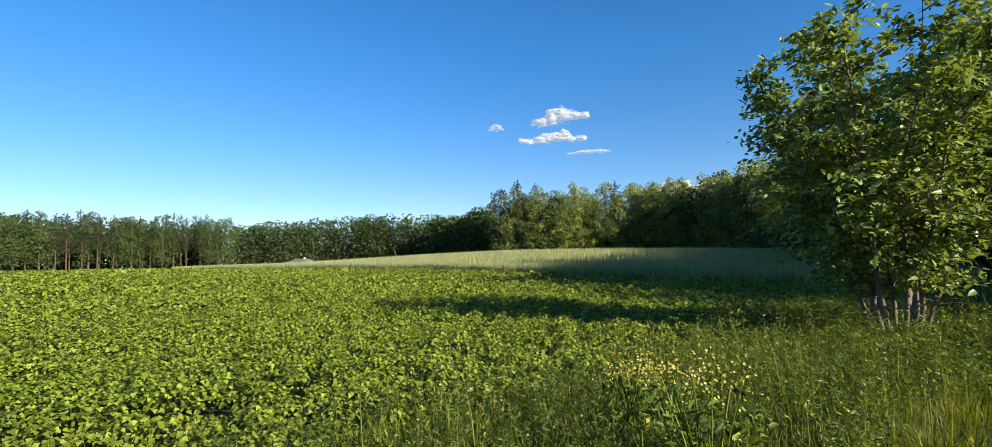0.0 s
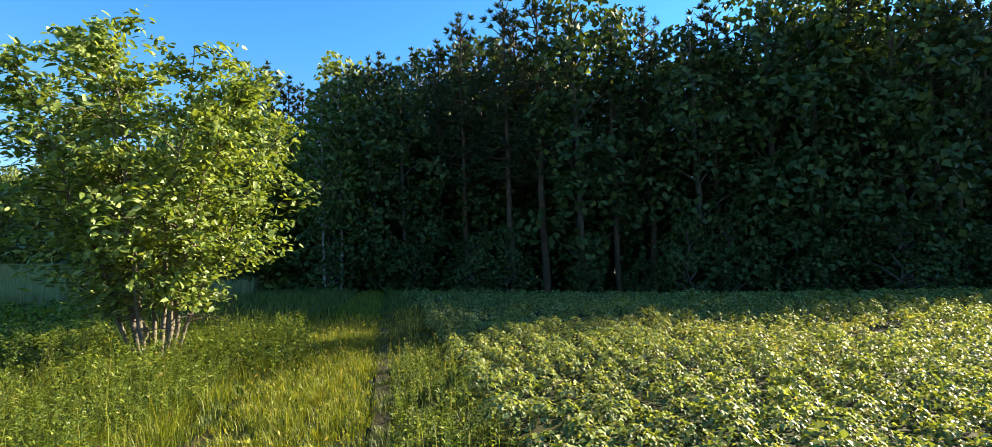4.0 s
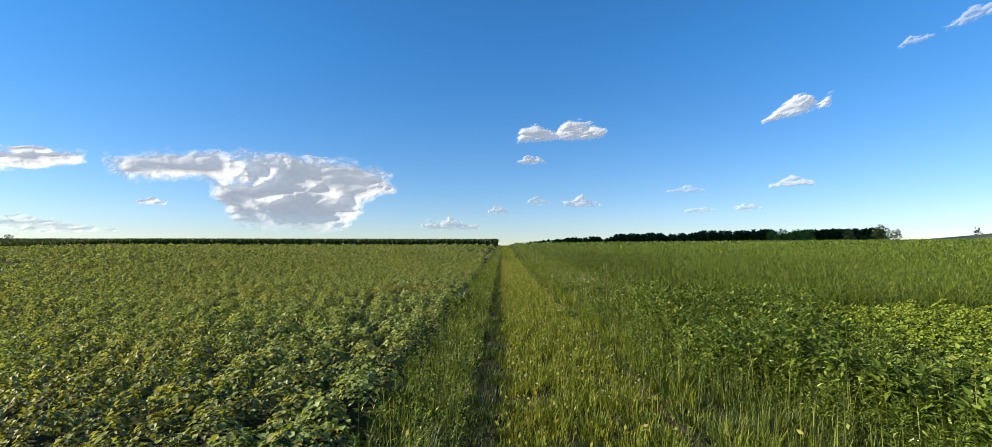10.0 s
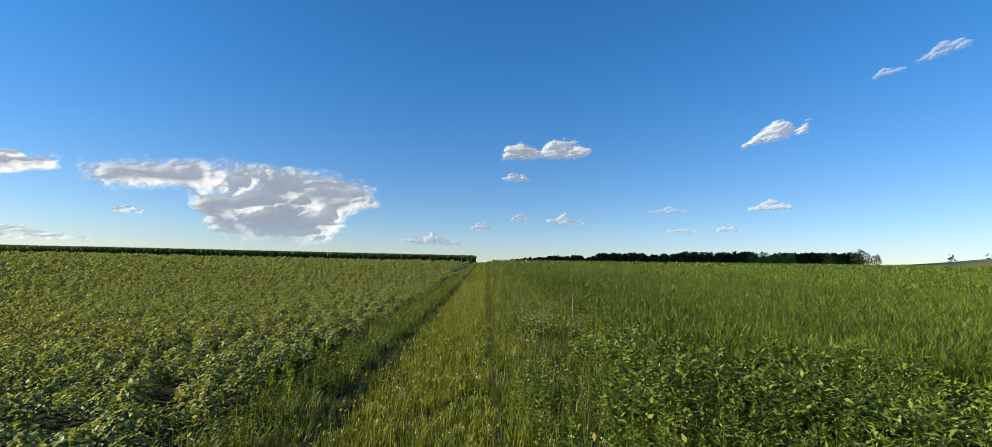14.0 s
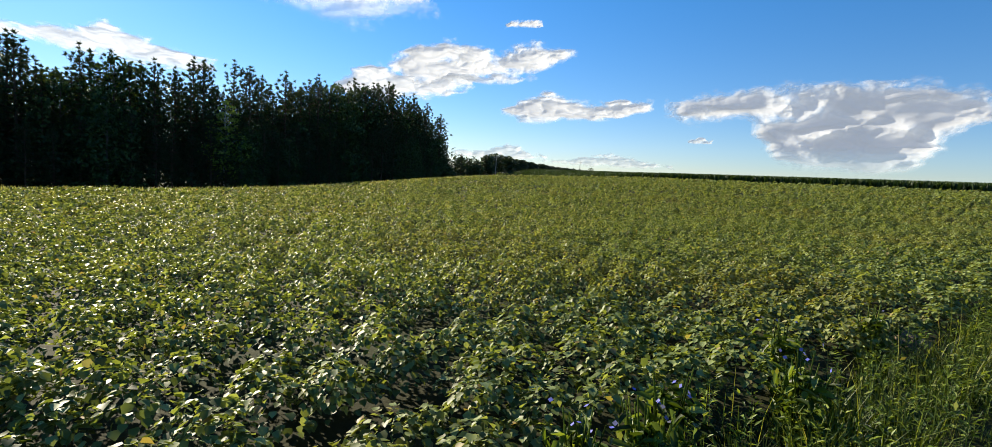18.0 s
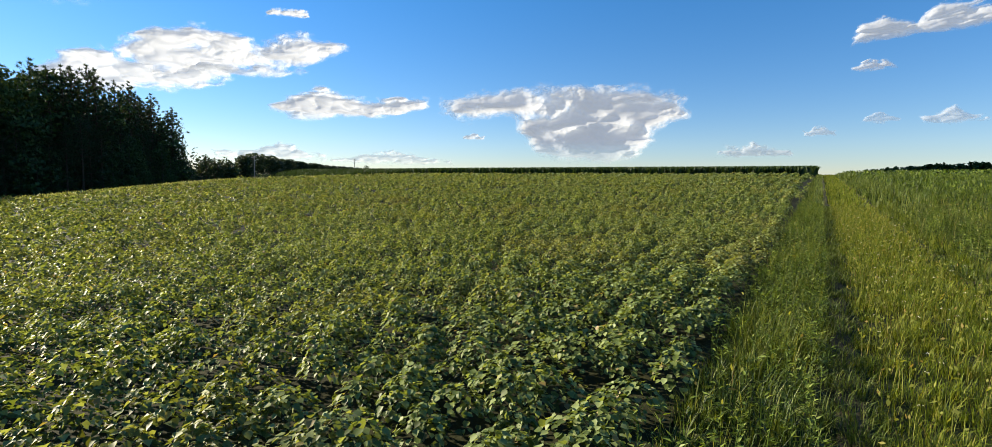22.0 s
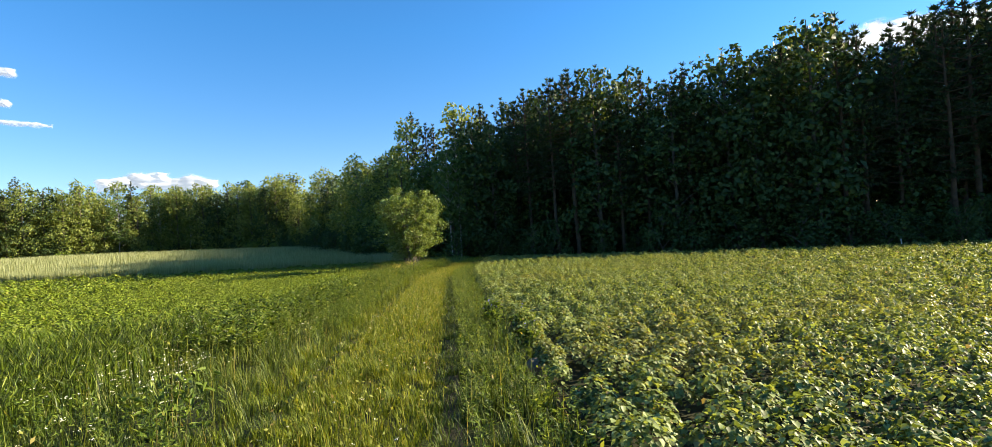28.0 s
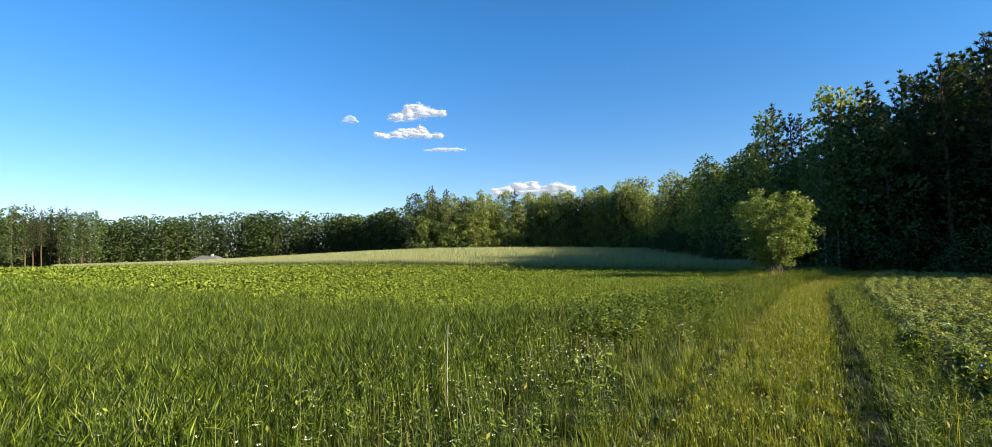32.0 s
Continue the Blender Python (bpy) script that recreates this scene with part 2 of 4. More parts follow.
def foliage(name, stops, through_light=0.35, rough=0.5, patch=0.0, patch_col=(0.3, 0.28, 0.05), patch_size=0.12, shine=0.25, glow_tint=(1.62, 1.45, 0.5)):
    """Leaf or blade: colour by island, a patchy drift over metres, light coming through."""
    m, n, l, p = material(name)
    geo = n.new("ShaderNodeNewGeometry")
    r = ramp(n, stops)
    l.new(geo.outputs["Random Per Island"], r.inputs[0])
    tc = n.new("ShaderNodeTexCoord")
    nz = n.new("ShaderNodeTexNoise")
    nz.inputs["Scale"].default_value, nz.inputs["Detail"].default_value = patch_size, 4
    l.new(geo.outputs["Position"], nz.inputs["Vector"])
    pr = ramp(n, [(0.5, (0, 0, 0)), (0.68, (1, 1, 1))])
    l.new(nz.outputs[0], pr.inputs[0])
    k = n.new("ShaderNodeMath")
    k.operation, k.inputs[1].default_value = "MULTIPLY", patch
    l.new(pr.outputs[0], k.inputs[0])
    mix = n.new("ShaderNodeMixRGB")
    l.new(k.outputs[0], mix.inputs[0])
    l.new(r.outputs[0], mix.inputs[1])
    mix.inputs[2].default_value = (*patch_col, 1)
    l.new(mix.outputs[0], p.inputs["Base Color"])
    p.inputs["Roughness"].default_value = rough
    p.inputs["Specular IOR Level"].default_value = shine
    tr = n.new("ShaderNodeBsdfTranslucent")
    bright = n.new("ShaderNodeMixRGB")
    bright.blend_type, bright.inputs[0].default_value = "MULTIPLY", 1.0
    bright.inputs[2].default_value = (*glow_tint, 1)
    l.new(mix.outputs[0], bright.inputs[1])
    l.new(bright.outputs[0], tr.inputs[0])
    ms = n.new("ShaderNodeMixShader")
    ms.inputs[0].default_value = through_light
    l.new(p.outputs[0], ms.inputs[1])
    l.new(tr.outputs[0], ms.inputs[2])
    l.new(ms.outputs[0], n["Material Output"].inputs[0])
    return m


def rough_surface(name, stops, scale=3.0, rough=0.9, bump=0.3, fine=40.0):
    """Soil, bark, wood: two sizes of noise and a relief."""
    m, n, l, p = material(name)
    tc = n.new("ShaderNodeTexCoord")
    a, b = n.new("ShaderNodeTexNoise"), n.new("ShaderNodeTexNoise")
    a.inputs["Scale"].default_value, a.inputs["Detail"].default_value = scale, 6
    b.inputs["Scale"].default_value, b.inputs["Detail"].default_value = fine, 4
    for q in (a, b):
        l.new(tc.outputs["Object"], q.inputs["Vector"])
    s = n.new("ShaderNodeMath")
    s.operation = "MULTIPLY_ADD"
    s.inputs[1].default_value = 0.45
    l.new(b.outputs[0], s.inputs[0])
    h = n.new("ShaderNodeMath")
    h.operation, h.inputs[1].default_value = "MULTIPLY", 0.55
    l.new(a.outputs[0], h.inputs[0])
    l.new(h.outputs[0], s.inputs[2])
    r = ramp(n, stops)
    l.new(s.outputs[0], r.inputs[0])
    l.new(r.outputs[0], p.inputs["Base Color"])
    p.inputs["Roughness"].default_value = rough
    p.inputs["Specular IOR Level"].default_value = 0.12
    bp = n.new("ShaderNodeBump")
    bp.inputs["Strength"].default_value = bump
    bp.inputs["Distance"].default_value = 0.05
    l.new(s.outputs[0], bp.inputs["Height"])
    l.new(bp.outputs[0], p.inputs["Normal"])
    return m


GRASS_FLOOR = rough_surface("meadow_ground", [(0.3, (0.016, 0.02, 0.006)), (0.6, (0.03, 0.036, 0.011)), (0.8, (0.05, 0.048, 0.018))], 0.5, fine=18)
RUT_EARTH = rough_surface("trodden_earth_with_grass", [(0.3, (0.025, 0.022, 0.011)), (0.55, (0.052, 0.045, 0.023)), (0.8, (0.12, 0.1, 0.055))], 2.5, fine=25)
CLOD = rough_surface("dry_crumbly_earth", [(0.3, (0.09, 0.065, 0.042)), (0.7, (0.24, 0.18, 0.12))], 9, bump=0.8, fine=60)
# soil colour darkened to carry the shade in gaps between crop plants
UNDER = rough_surface("soil_darkened_as_shade", [(0.3, (0.014, 0.016, 0.006)), (0.7, (0.036, 0.036, 0.014))], 1.5, fine=30)
CROP_LEAF = foliage("broad_crop_leaf", [(0.0, (0.048, 0.069, 0.016)), (0.35, (0.112, 0.150, 0.037)), (0.7, (0.195, 0.245, 0.074)), (0.95, (0.31, 0.37, 0.145)), (1.0, (0.28, 0.2, 0.08))], 0.34, 0.5, 0.2, (0.27, 0.18, 0.05), 0.35, 0.22, (1.58, 1.42, 0.52))
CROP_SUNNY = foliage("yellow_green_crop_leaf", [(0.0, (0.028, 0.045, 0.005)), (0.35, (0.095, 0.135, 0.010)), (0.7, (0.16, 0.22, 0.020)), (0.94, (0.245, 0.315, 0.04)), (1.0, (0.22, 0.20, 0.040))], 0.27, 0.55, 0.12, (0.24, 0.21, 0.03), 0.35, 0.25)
CEREAL = foliage("green_cereal", [(0.0, (0.007, 0.015, 0.002)), (0.45, (0.046, 0.080, 0.005)), (0.8, (0.105, 0.150, 0.010)), (1.0, (0.202, 0.235, 0.030))], 0.17, 0.45, 0.4, (0.1, 0.165, 0.016), 0.22)
RYE = foliage("pale_rye", [(0.0, (0.19, 0.22, 0.10)), (0.6, (0.27, 0.295, 0.15)), (1.0, (0.35, 0.36, 0.21))], 0.35, 0.6)
GRASS = foliage("track_grass", [(0.0, (0.016, 0.027, 0.004)), (0.35, (0.08, 0.115, 0.010)), (0.75, (0.165, 0.21, 0.016)), (0.95, (0.26, 0.275, 0.045)), (1.0, (0.22, 0.16, 0.05))], 0.36, 0.55, 0.3, (0.165, 0.16, 0.018), 1.3, 0.2)
VERGE = foliage("verge_grass", [(0.0, (0.010, 0.02, 0.003)), (0.4, (0.05, 0.084, 0.011)), (0.8, (0.125, 0.165, 0.024)), (1.0, (0.22, 0.235, 0.07))], 0.3, 0.5, 0.4, (0.15, 0.175, 0.02), 0.4, 0.25)
SEED = foliage("seed_heads", [(0.0, (0.15, 0.18, 0.03)), (0.8, (0.26, 0.27, 0.06)), (1.0, (0.28, 0.2, 0.08))], 0.4, 0.7)
WEED = foliage("weed_leaf", [(0.0, (0.012, 0.025, 0.004)), (0.5, (0.085, 0.132, 0.018)), (0.9, (0.19, 0.255, 0.045)), (1.0, (0.29, 0.34, 0.1))], 0.36, 0.45)
FLOWER = foliage("small_white_flowers", [(0.0, (0.6, 0.6, 0.5)), (1.0, (0.75, 0.74, 0.62))], 0.3, 0.6)
YELLOW = foliage("yellowish_flower_heads", [(0.0, (0.42, 0.36, 0.06)), (1.0, (0.6, 0.52, 0.15))], 0.3, 0.6)
BLUE = foliage("blue_petals", [(0.0, (0.1, 0.12, 0.5)), (1.0, (0.16, 0.18, 0.65))], 0.3, 0.6)
SHRUB_LEAF = foliage("willow_leaf", [(0.0, (0.065, 0.105, 0.022)), (0.5, (0.15, 0.21, 0.045)), (1.0, (0.27, 0.335, 0.13))], 0.32, 0.4)
LEAF_A = foliage("birch_leaf", [(0.0, (0.05, 0.095, 0.02)), (0.6, (0.085, 0.14, 0.03)), (1.0, (0.12, 0.165, 0.04))], 0.22, 0.55)
LEAF_B = foliage("aspen_leaf", [(0.0, (0.026, 0.05, 0.012)), (0.7, (0.05, 0.082, 0.019)), (1.0, (0.09, 0.125, 0.03))], 0.16, 0.6)
NEEDLE = foliage("pine_needles", [(0.0, (0.018, 0.034, 0.012)), (0.7, (0.036, 0.058, 0.02)), (1.0, (0.065, 0.085, 0.03))], 0.15, 0.6)
# lighter leaf copy: evening sun on the crowns is put into its colour
LEAF_C = foliage("leaf_with_painted_sun", [(0.0, (0.08, 0.115, 0.022)), (0.6, (0.17, 0.215, 0.045)), (1.0, (0.27, 0.30, 0.08))], 0.3, 0.55)
LIME = foliage("yellow_green_leaf", [(0.0, (0.12, 0.19, 0.03)), (1.0, (0.2, 0.27, 0.05))], 0.4, 0.5)
MAIZE = foliage("maize_leaf", [(0.0, (0.018, 0.038, 0.009)), (1.0, (0.038, 0.066, 0.018))], 0.25, 0.5)
BARK = rough_surface("grey_brown_bark", [(0.3, (0.06, 0.048, 0.035)), (0.7, (0.15, 0.125, 0.095))], 5, bump=0.6)
WILLOW_BARK = rough_surface("pale_grey_bark", [(0.3, (0.07, 0.06, 0.045)), (0.7, (0.19, 0.165, 0.13))], 6, bump=0.5)
PINE_BARK = rough_surface("orange_pine_bark", [(0.3, (0.045, 0.03, 0.02)), (0.7, (0.13, 0.085, 0.052))], 4, bump=0.6)
BIRCH_BARK = rough_surface("white_birch_bark", [(0.25, (0.06, 0.055, 0.05)), (0.42, (0.26, 0.25, 0.22)), (0.8, (0.42, 0.4, 0.36))], 3, bump=0.2)
POLE_WOOD = rough_surface("weathered_pole", [(0.3, (0.2, 0.18, 0.15)), (0.7, (0.36, 0.33, 0.29))], 3)
ROOF_SHEET = rough_surface("grey_roof_sheet", [(0.3, (0.1, 0.1, 0.095)), (0.7, (0.17, 0.165, 0.155))], 2, 0.7, 0.1)
PLASTER = rough_surface("pale_wall", [(0.3, (0.34, 0.32, 0.28)), (0.7, (0.46, 0.44, 0.39))], 2)
DRY = rough_surface("mown_stubble", [(0.3, (0.2, 0.19, 0.06)), (0.7, (0.34, 0.31, 0.12))], 0.1, fine=2)

# ---- ground: one sheet to the horizon ----
def axis(fine_lo, fine_hi, step):
    near = list(np.arange(fine_lo, fine_hi + 0.01, step))
    out, s = [], step
    v = fine_hi
    while v < 4200:
        s *= 1.18
        v += s
        out.append(v)
    lo, s, v = [], step, fine_lo
    while v > -4200:
        s *= 1.18
        v -= s
        lo.append(v)
    return np.array(lo[::-1] + near + out)


gx, gy = axis(-120, 120, 2.0), axis(-110, 170, 2.0)
X, Y = np.meshgrid(gx, gy)
V = np.stack([X.ravel(), Y.ravel(), land(X, Y).ravel()], 1)
nx, ny = len(gx), len(gy)
i, j = np.meshgrid(np.arange(nx - 1), np.arange(ny - 1))
q = (j * nx + i).ravel()
F = np.stack([q, q + 1, q + nx + 1, q + nx], 1)
ground = new("ground", mesh_of("ground", V, F, GRASS_FLOOR, True))
tagged(ground, "gently rolling farmland soil under crops and grass", "ground", kind="structure")


def strip(name, ys, left, right, lift, material_, label, category="track"):
    """A band of ground between two lines, a little above the sheet."""
    n = 7
    pts = []
    for y in ys:
        for k in range(n):
            pts.append((float(left(y)) + (float(right(y)) - float(left(y))) * k / (n - 1), y))
    P = np.array(pts)
    z = land(P[:, 0], P[:, 1]) + lift
    m = len(ys)
    i, j = np.meshgrid(np.arange(n - 1), np.arange(m - 1))
    q = (j * n + i).ravel()
    ob = new(name, mesh_of(name, np.column_stack([P, z]), np.stack([q, q + 1, q + n + 1, q + n], 1), material_, True))
    return tagged(ob, label, category, kind="structure")


# pale mown slope of the far hill
A_, D_ = np.meshgrid(np.radians(np.linspace(41.5, 58, 24)), np.linspace(0, 1, 12))
R_ = 285 + D_ * (62 + 60 * np.degrees(A_ - A_.min()) / 16.5)
X_, Y_ = R_ * np.sin(A_), R_ * np.cos(A_)
i, j = np.meshgrid(np.arange(23), np.arange(11))
q = (j * 24 + i).ravel()
tagged(new("mown_field", mesh_of("mown_field", np.stack([X_.ravel(), Y_.ravel(), land(X_, Y_).ravel() + 0.5], 1), np.stack([q, q + 24, q + 25, q + 1], 1), DRY, True)), "pale mown slope of a far hill", "field", kind="structure")

YS = np.arange(-36, 131, 1.0)
strip("track", YS, lambda y: rut(y) - 0.1, lambda y: rut(y) + 0.08, 0.02, RUT_EARTH, "narrow bare earth wheel rut in a grassy field track")
strip("track", YS, lambda y: rut(y) + EAST_RUT - 0.08, lambda y: rut(y) + EAST_RUT + 0.06, 0.02, RUT_EARTH, "narrow dry wheel rut with trodden grass")
strip("field_soil", YS, lambda y: rut(y) + WEST_EDGE - 26, lambda y: rut(y) + WEST_EDGE + 0.1, 0.02, UNDER, "soil under the broad-leaved crop, coloured dark as shade between plants", "soil")


def scatter(n, x0, x1, y0, y1, keep):
    x, y = rng.uniform(x0, x1, n), rng.uniform(y0, y1, n)
    k = keep(x, y)
    return x[k], y[k]


def on_land(x, y, up=0.0):
    return np.column_stack([x, y, land(x, y) + up])


def stuff(name, pieces, mat, label, category):
    v, f = joined(pieces)
    return tagged(new(name, mesh_of(name, v, f, mat)), label, category, kind="stuff")


# ---- broad-leaved crops in rows ----
def crop(inside, x0, x1, y0, y1, row, gap, per, size, full, height, uneven=0.2, spread=0.5, tilt=0.26):
    """Low bushy plants in rows along the track: tiers of nearly level leaves that turn a little to the evening sun."""
    nr, ng = int((x1 - x0) / row) + 1, int((y1 - y0) / gap) + 1
    a, b = np.meshgrid(np.arange(nr), np.arange(ng))
    y = y0 + (b.ravel() + rng.uniform(-0.45, 0.45, a.size)) * gap
    x = x0 + a.ravel() * row + rut(y) + rng.normal(0, 0.09, a.size)
    k = inside(x, y) & (rng.uniform(0, 1, a.size) > 0.06)
    x, y = x[k], y[k]
    drift = np.sin(x * 0.8 + y * 0.37) * np.sin(y * 0.55 - x * 0.2) + 0.6 * np.sin(x * 2.1 - y * 1.3) + 0.5 * np.sin(x * 0.21 + 2) * np.sin(y * 0.17)
    hs = height * rng.uniform(1 - uneven, 1 + uneven, len(x)) * (1 + 0.11 * drift)
    wide = rng.uniform(0.75, 1.2, len(x)) * max(row, gap) * spread
    x, y, hs, wide = (np.repeat(v, per) for v in (x, y, hs, wide))
    n = len(x)
    rr = np.sqrt(rng.uniform(0.0, 1.0, n))
    w = rng.uniform(0, 2 * np.pi, n)
    cw, sw = np.cos(w), np.sin(w)
    px, py = x + 0.9 * rr * wide * cw, y + rr * wide * sw
    deep = rng.beta(0.8, 3.2, n)
    top = hs * (1.05 - 0.5 * rr ** 2.2) * (1 - 0.6 * deep)
    pos = np.column_stack([px, py, land(px, py) + top])
    face = np.column_stack([0.4 * rr * cw - 0.22, 0.4 * rr * sw, np.full(n, 1.0)]) + rng.normal(0, tilt, (n, 3))
    out = np.column_stack([cw, sw, -0.2 - 0.3 * rr]) + rng.normal(0, 0.5, (n, 3)) * (1, 1, 0.5)
    return leaves_to(pos, out, face, size * rng.uniform(0.65, 1.3, n), 0.92, 0.16, full)


def ring(inside, cx, a, b):
    """Inside, and between a and b metres from the stretch that is walked."""
    def keep(x, y):
        d = np.hypot(x - cx, np.clip(np.abs(y - 11) - 15, 0, None))
        return inside(x, y) & (d >= a) & (d < b)
    return keep


stuff("broadleaf_crop", [
    crop(ring(west_field, 0, 0, 2.8), -5.65, 2, -9, 32, 0.4, 0.23, 130, 0.043, True, 0.36, 0.24, 0.55, 0.2),
    crop(ring(west_field, 0, 2.8, 9), -11.15, 2, -14, 37, 0.4, 0.23, 110, 0.047, False, 0.36, 0.26, 0.53, 0.2),
    crop(ring(west_field, 0, 9, 16), -18.35, 3, -21, 44, 0.46, 0.33, 70, 0.062, False, 0.37, 0.38, 0.41, 0.22),
    crop(ring(west_field, 0, 16, 34), -38.15, 4, -31, 62, 0.62, 0.52, 46, 0.095, False, 0.39, 0.48, 0.37, 0.24),
    crop(ring(west_field, 0, 34, 80), -86, 6, -31, 108, 1.05, 0.95, 30, 0.17, False, 0.43, 0.55, 0.34, 0.32),
    crop(ring(west_field, 0, 80, 200), -175, 6, -31, 134, 1.8, 1.6, 22, 0.32, False, 0.48, 0.6, 0.33, 0.42),
], CROP_LEAF, "low leafy green crop in rows, yellowing in patches", "crop")


def east_field(x, y):
    return (x > east_verge(y)) & (y < cereal_line(x)) & (y > rye_line(x) + 0.3) & (x < 190)


stuff("broadleaf_crop", [
    crop(ring(east_field, 0, 0, 9), 3, 11, -14, 16, 0.4, 0.24, 105, 0.05, False, 0.34, 0.22, 0.56),
    crop(ring(east_field, 0, 9, 17), 3, 19, -22, 16, 0.42, 0.28, 66, 0.066, False, 0.34, 0.28, 0.52),
    crop(ring(east_field, 0, 17, 30), 3, 34, -36, 16, 0.58, 0.48, 36, 0.12, False, 0.37, 0.4, 0.4, 0.36),
    crop(ring(east_field, 0, 30, 80), 3, 86, -46, 16, 0.95, 0.85, 22, 0.21, False, 0.43, 0.46, 0.38, 0.45),
    crop(ring(east_field, 0, 80, 210), 3, 196, -46, 16, 1.0, 1.0, 6, 0.42, False, 0.38, 0.45, 0.42, 0.7),
], CROP_SUNNY, "bright green leafy crop between the verge and tall rye", "crop")


# ---- cereals ----
def cereal_field(x, y):
    return (x > east_verge(y) - 0.6) & (y > cereal_line(x)) & (y < 150 + 0.2 * x)


def cereal(keep, x0, x1, y0, y1, per_m2, h, w, lean=0.35):
    x, y = scatter(int((x1 - x0) * (y1 - y0) * per_m2), x0, x1, y0, y1, keep)
    x = np.round(x / 0.16) * 0.16 + rng.normal(0, 0.03, len(x))
    tall = h * rng.uniform(0.75, 1.05, len(x)) * (1 + 0.16 * np.sin(x * 1.9 + np.sin(y * 1.3)) * np.sin(y * 2.2) + 0.14 * np.sin(x * 0.31 + 1) * np.sin(y * 0.43 + np.sin(x * 0.2)))
    flag = on_land(x, y)
    a = rng.uniform(0, 2 * np.pi, len(x))
    way = np.column_stack([np.cos(a), np.sin(a), rng.normal(1.3, 0.7, len(x))])
    flag[:, 2] += tall * rng.uniform(0.7, 1.0, len(x))
    tips = leaves_to(flag + way * 0.15 * h, way, rng.normal(0, 1, flag.shape) + (0, 0, 1), 0.3 * h * rng.uniform(0.6, 1.3, len(x)), max(0.05, w * 2.0 / h), 0.04)
    return joined([blades(on_land(x, y), tall, w, np.abs(rng.normal(0, lean, len(x)))), tips])


def near(keep, a, b, cx=0.0):
    def f(x, y):
        d = np.hypot(x - cx, np.clip(np.abs(y - 11) - 15, 0, None))
        return keep(x, y) & (d >= a) & (d < b)
    return f


stuff("green_cereal", [
    cereal(near(cereal_field, 0, 11), 2.5, 12, 12, 38, 440, 0.52, 0.011, 0.4),
    cereal(near(cereal_field, 11, 28), 2.5, 29, 8, 55, 120, 0.55, 0.02, 0.4),
    cereal(near(cereal_field, 28, 75), 2.5, 76, 4, 102, 18, 0.58, 0.07),
    cereal(near(cereal_field, 75, 300), 2.5, 230, -8, 200, 2.4, 0.7, 0.3),
], CEREAL, "fresh green spring cereal standing dense", "cereal")


def rye_field(x, y):
    back = np.interp(x, [-2, 14, 30, 60, 105, 150, 200], [-40, -62, -96, -106, -82, -58, -40])
    return (x > 2 + 0.1 * (y + 33)) & (y < rye_line(x)) & (y > back) & (x < 175)


def rye(per_m2, h, w, y1off, x0=1, x1=170):
    x, y = scatter(int((x1 - x0) * 80 * per_m2), x0, x1, -112, -32, lambda x, y: rye_field(x, y) & (y > rye_line(x) - y1off))
    return blades(on_land(x, y), h * rng.uniform(0.85, 1.08, len(x)), w, np.abs(rng.normal(0, 0.12, len(x))))


stuff("tall_rye", [rye(100, 1.32, 0.018, 3.0), rye(14, 1.35, 0.06, 90)], RYE, "pale green-grey rye in ear, waist high", "rye")


# ---- grass of the track and its verges ----
def grass_band(x_from, x_to, per_m2, h, w, y0, y1, lean=0.5, tufts=True):
    """Tufts of blades that lean out from their middles, matted, with dark gaps between."""
    per = 34 if tufts and per_m2 > 300 else 9
    n = int((y1 - y0) * 8 * per_m2 / per)
    y = rng.uniform(y0, y1, n)
    u = rng.uniform(0, 8, n)
    a, b = x_from(y), x_to(y)
    k = u < (b - a)
    y, x, a, b = y[k], (a + u)[k], a[k], b[k]
    swell = 0.62 + 0.45 * np.sin(np.pi * np.clip((x - a) / (b - a), 0.02, 0.98)) ** 0.6
    if callable(h):
        h = h(y)
    tall = h * swell * rng.uniform(0.55, 1.25, len(x))
    x, y, tall, a, b = (np.repeat(v, per) for v in (x, y, tall, a, b))
    yaw = rng.uniform(0, 2 * np.pi, len(x))
    r = 0.11 * np.sqrt(rng.uniform(0, 1, len(x))) * (1 if per > 10 else 3)
    px, py = x + r * np.cos(yaw), y + r * np.sin(yaw)
    k = (px > a - 0.04) & (px < b + 0.04)
    px, py, tall, yaw, r = px[k], py[k], tall[k], yaw[k], r[k]
    ln = lean * rng.uniform(0.3, 1.5, len(px))
    return blades(on_land(px, py), tall * rng.uniform(0.5, 1.15, len(px)), w * rng.uniform(0.7, 1.3, len(px)), ln, 0.55, yaw + rng.normal(0, 0.7, len(px)))


def seed_stalks(x_from, x_to, per_m2, h, y0, y1):
    n = int((y1 - y0) * 8 * per_m2)
    y, u = rng.uniform(y0, y1, n), rng.uniform(0, 8, n)
    k = u < (x_to(y) - x_from(y))
    y, x = y[k], (x_from(y) + u)[k]
    hh = h * rng.uniform(0.6, 1.15, len(x))
    stalk = blades(on_land(x, y), hh, 0.005, np.abs(rng.normal(0, 0.18, len(x))))
    head = on_land(x, y)
    head[:, 2] += hh * 0.92
    ear = leaves(head + rng.normal(0, 0.03, head.shape), 0.042 * rng.uniform(0.6, 1.3, len(x)), 1.2, 0.5, 0.1, False)
    return stalk, ear


def wander(y, k):
    return 0.05 * np.sin(y * 2.7 + k) + 0.04 * np.sin(y * 6.1 + 2 * k)


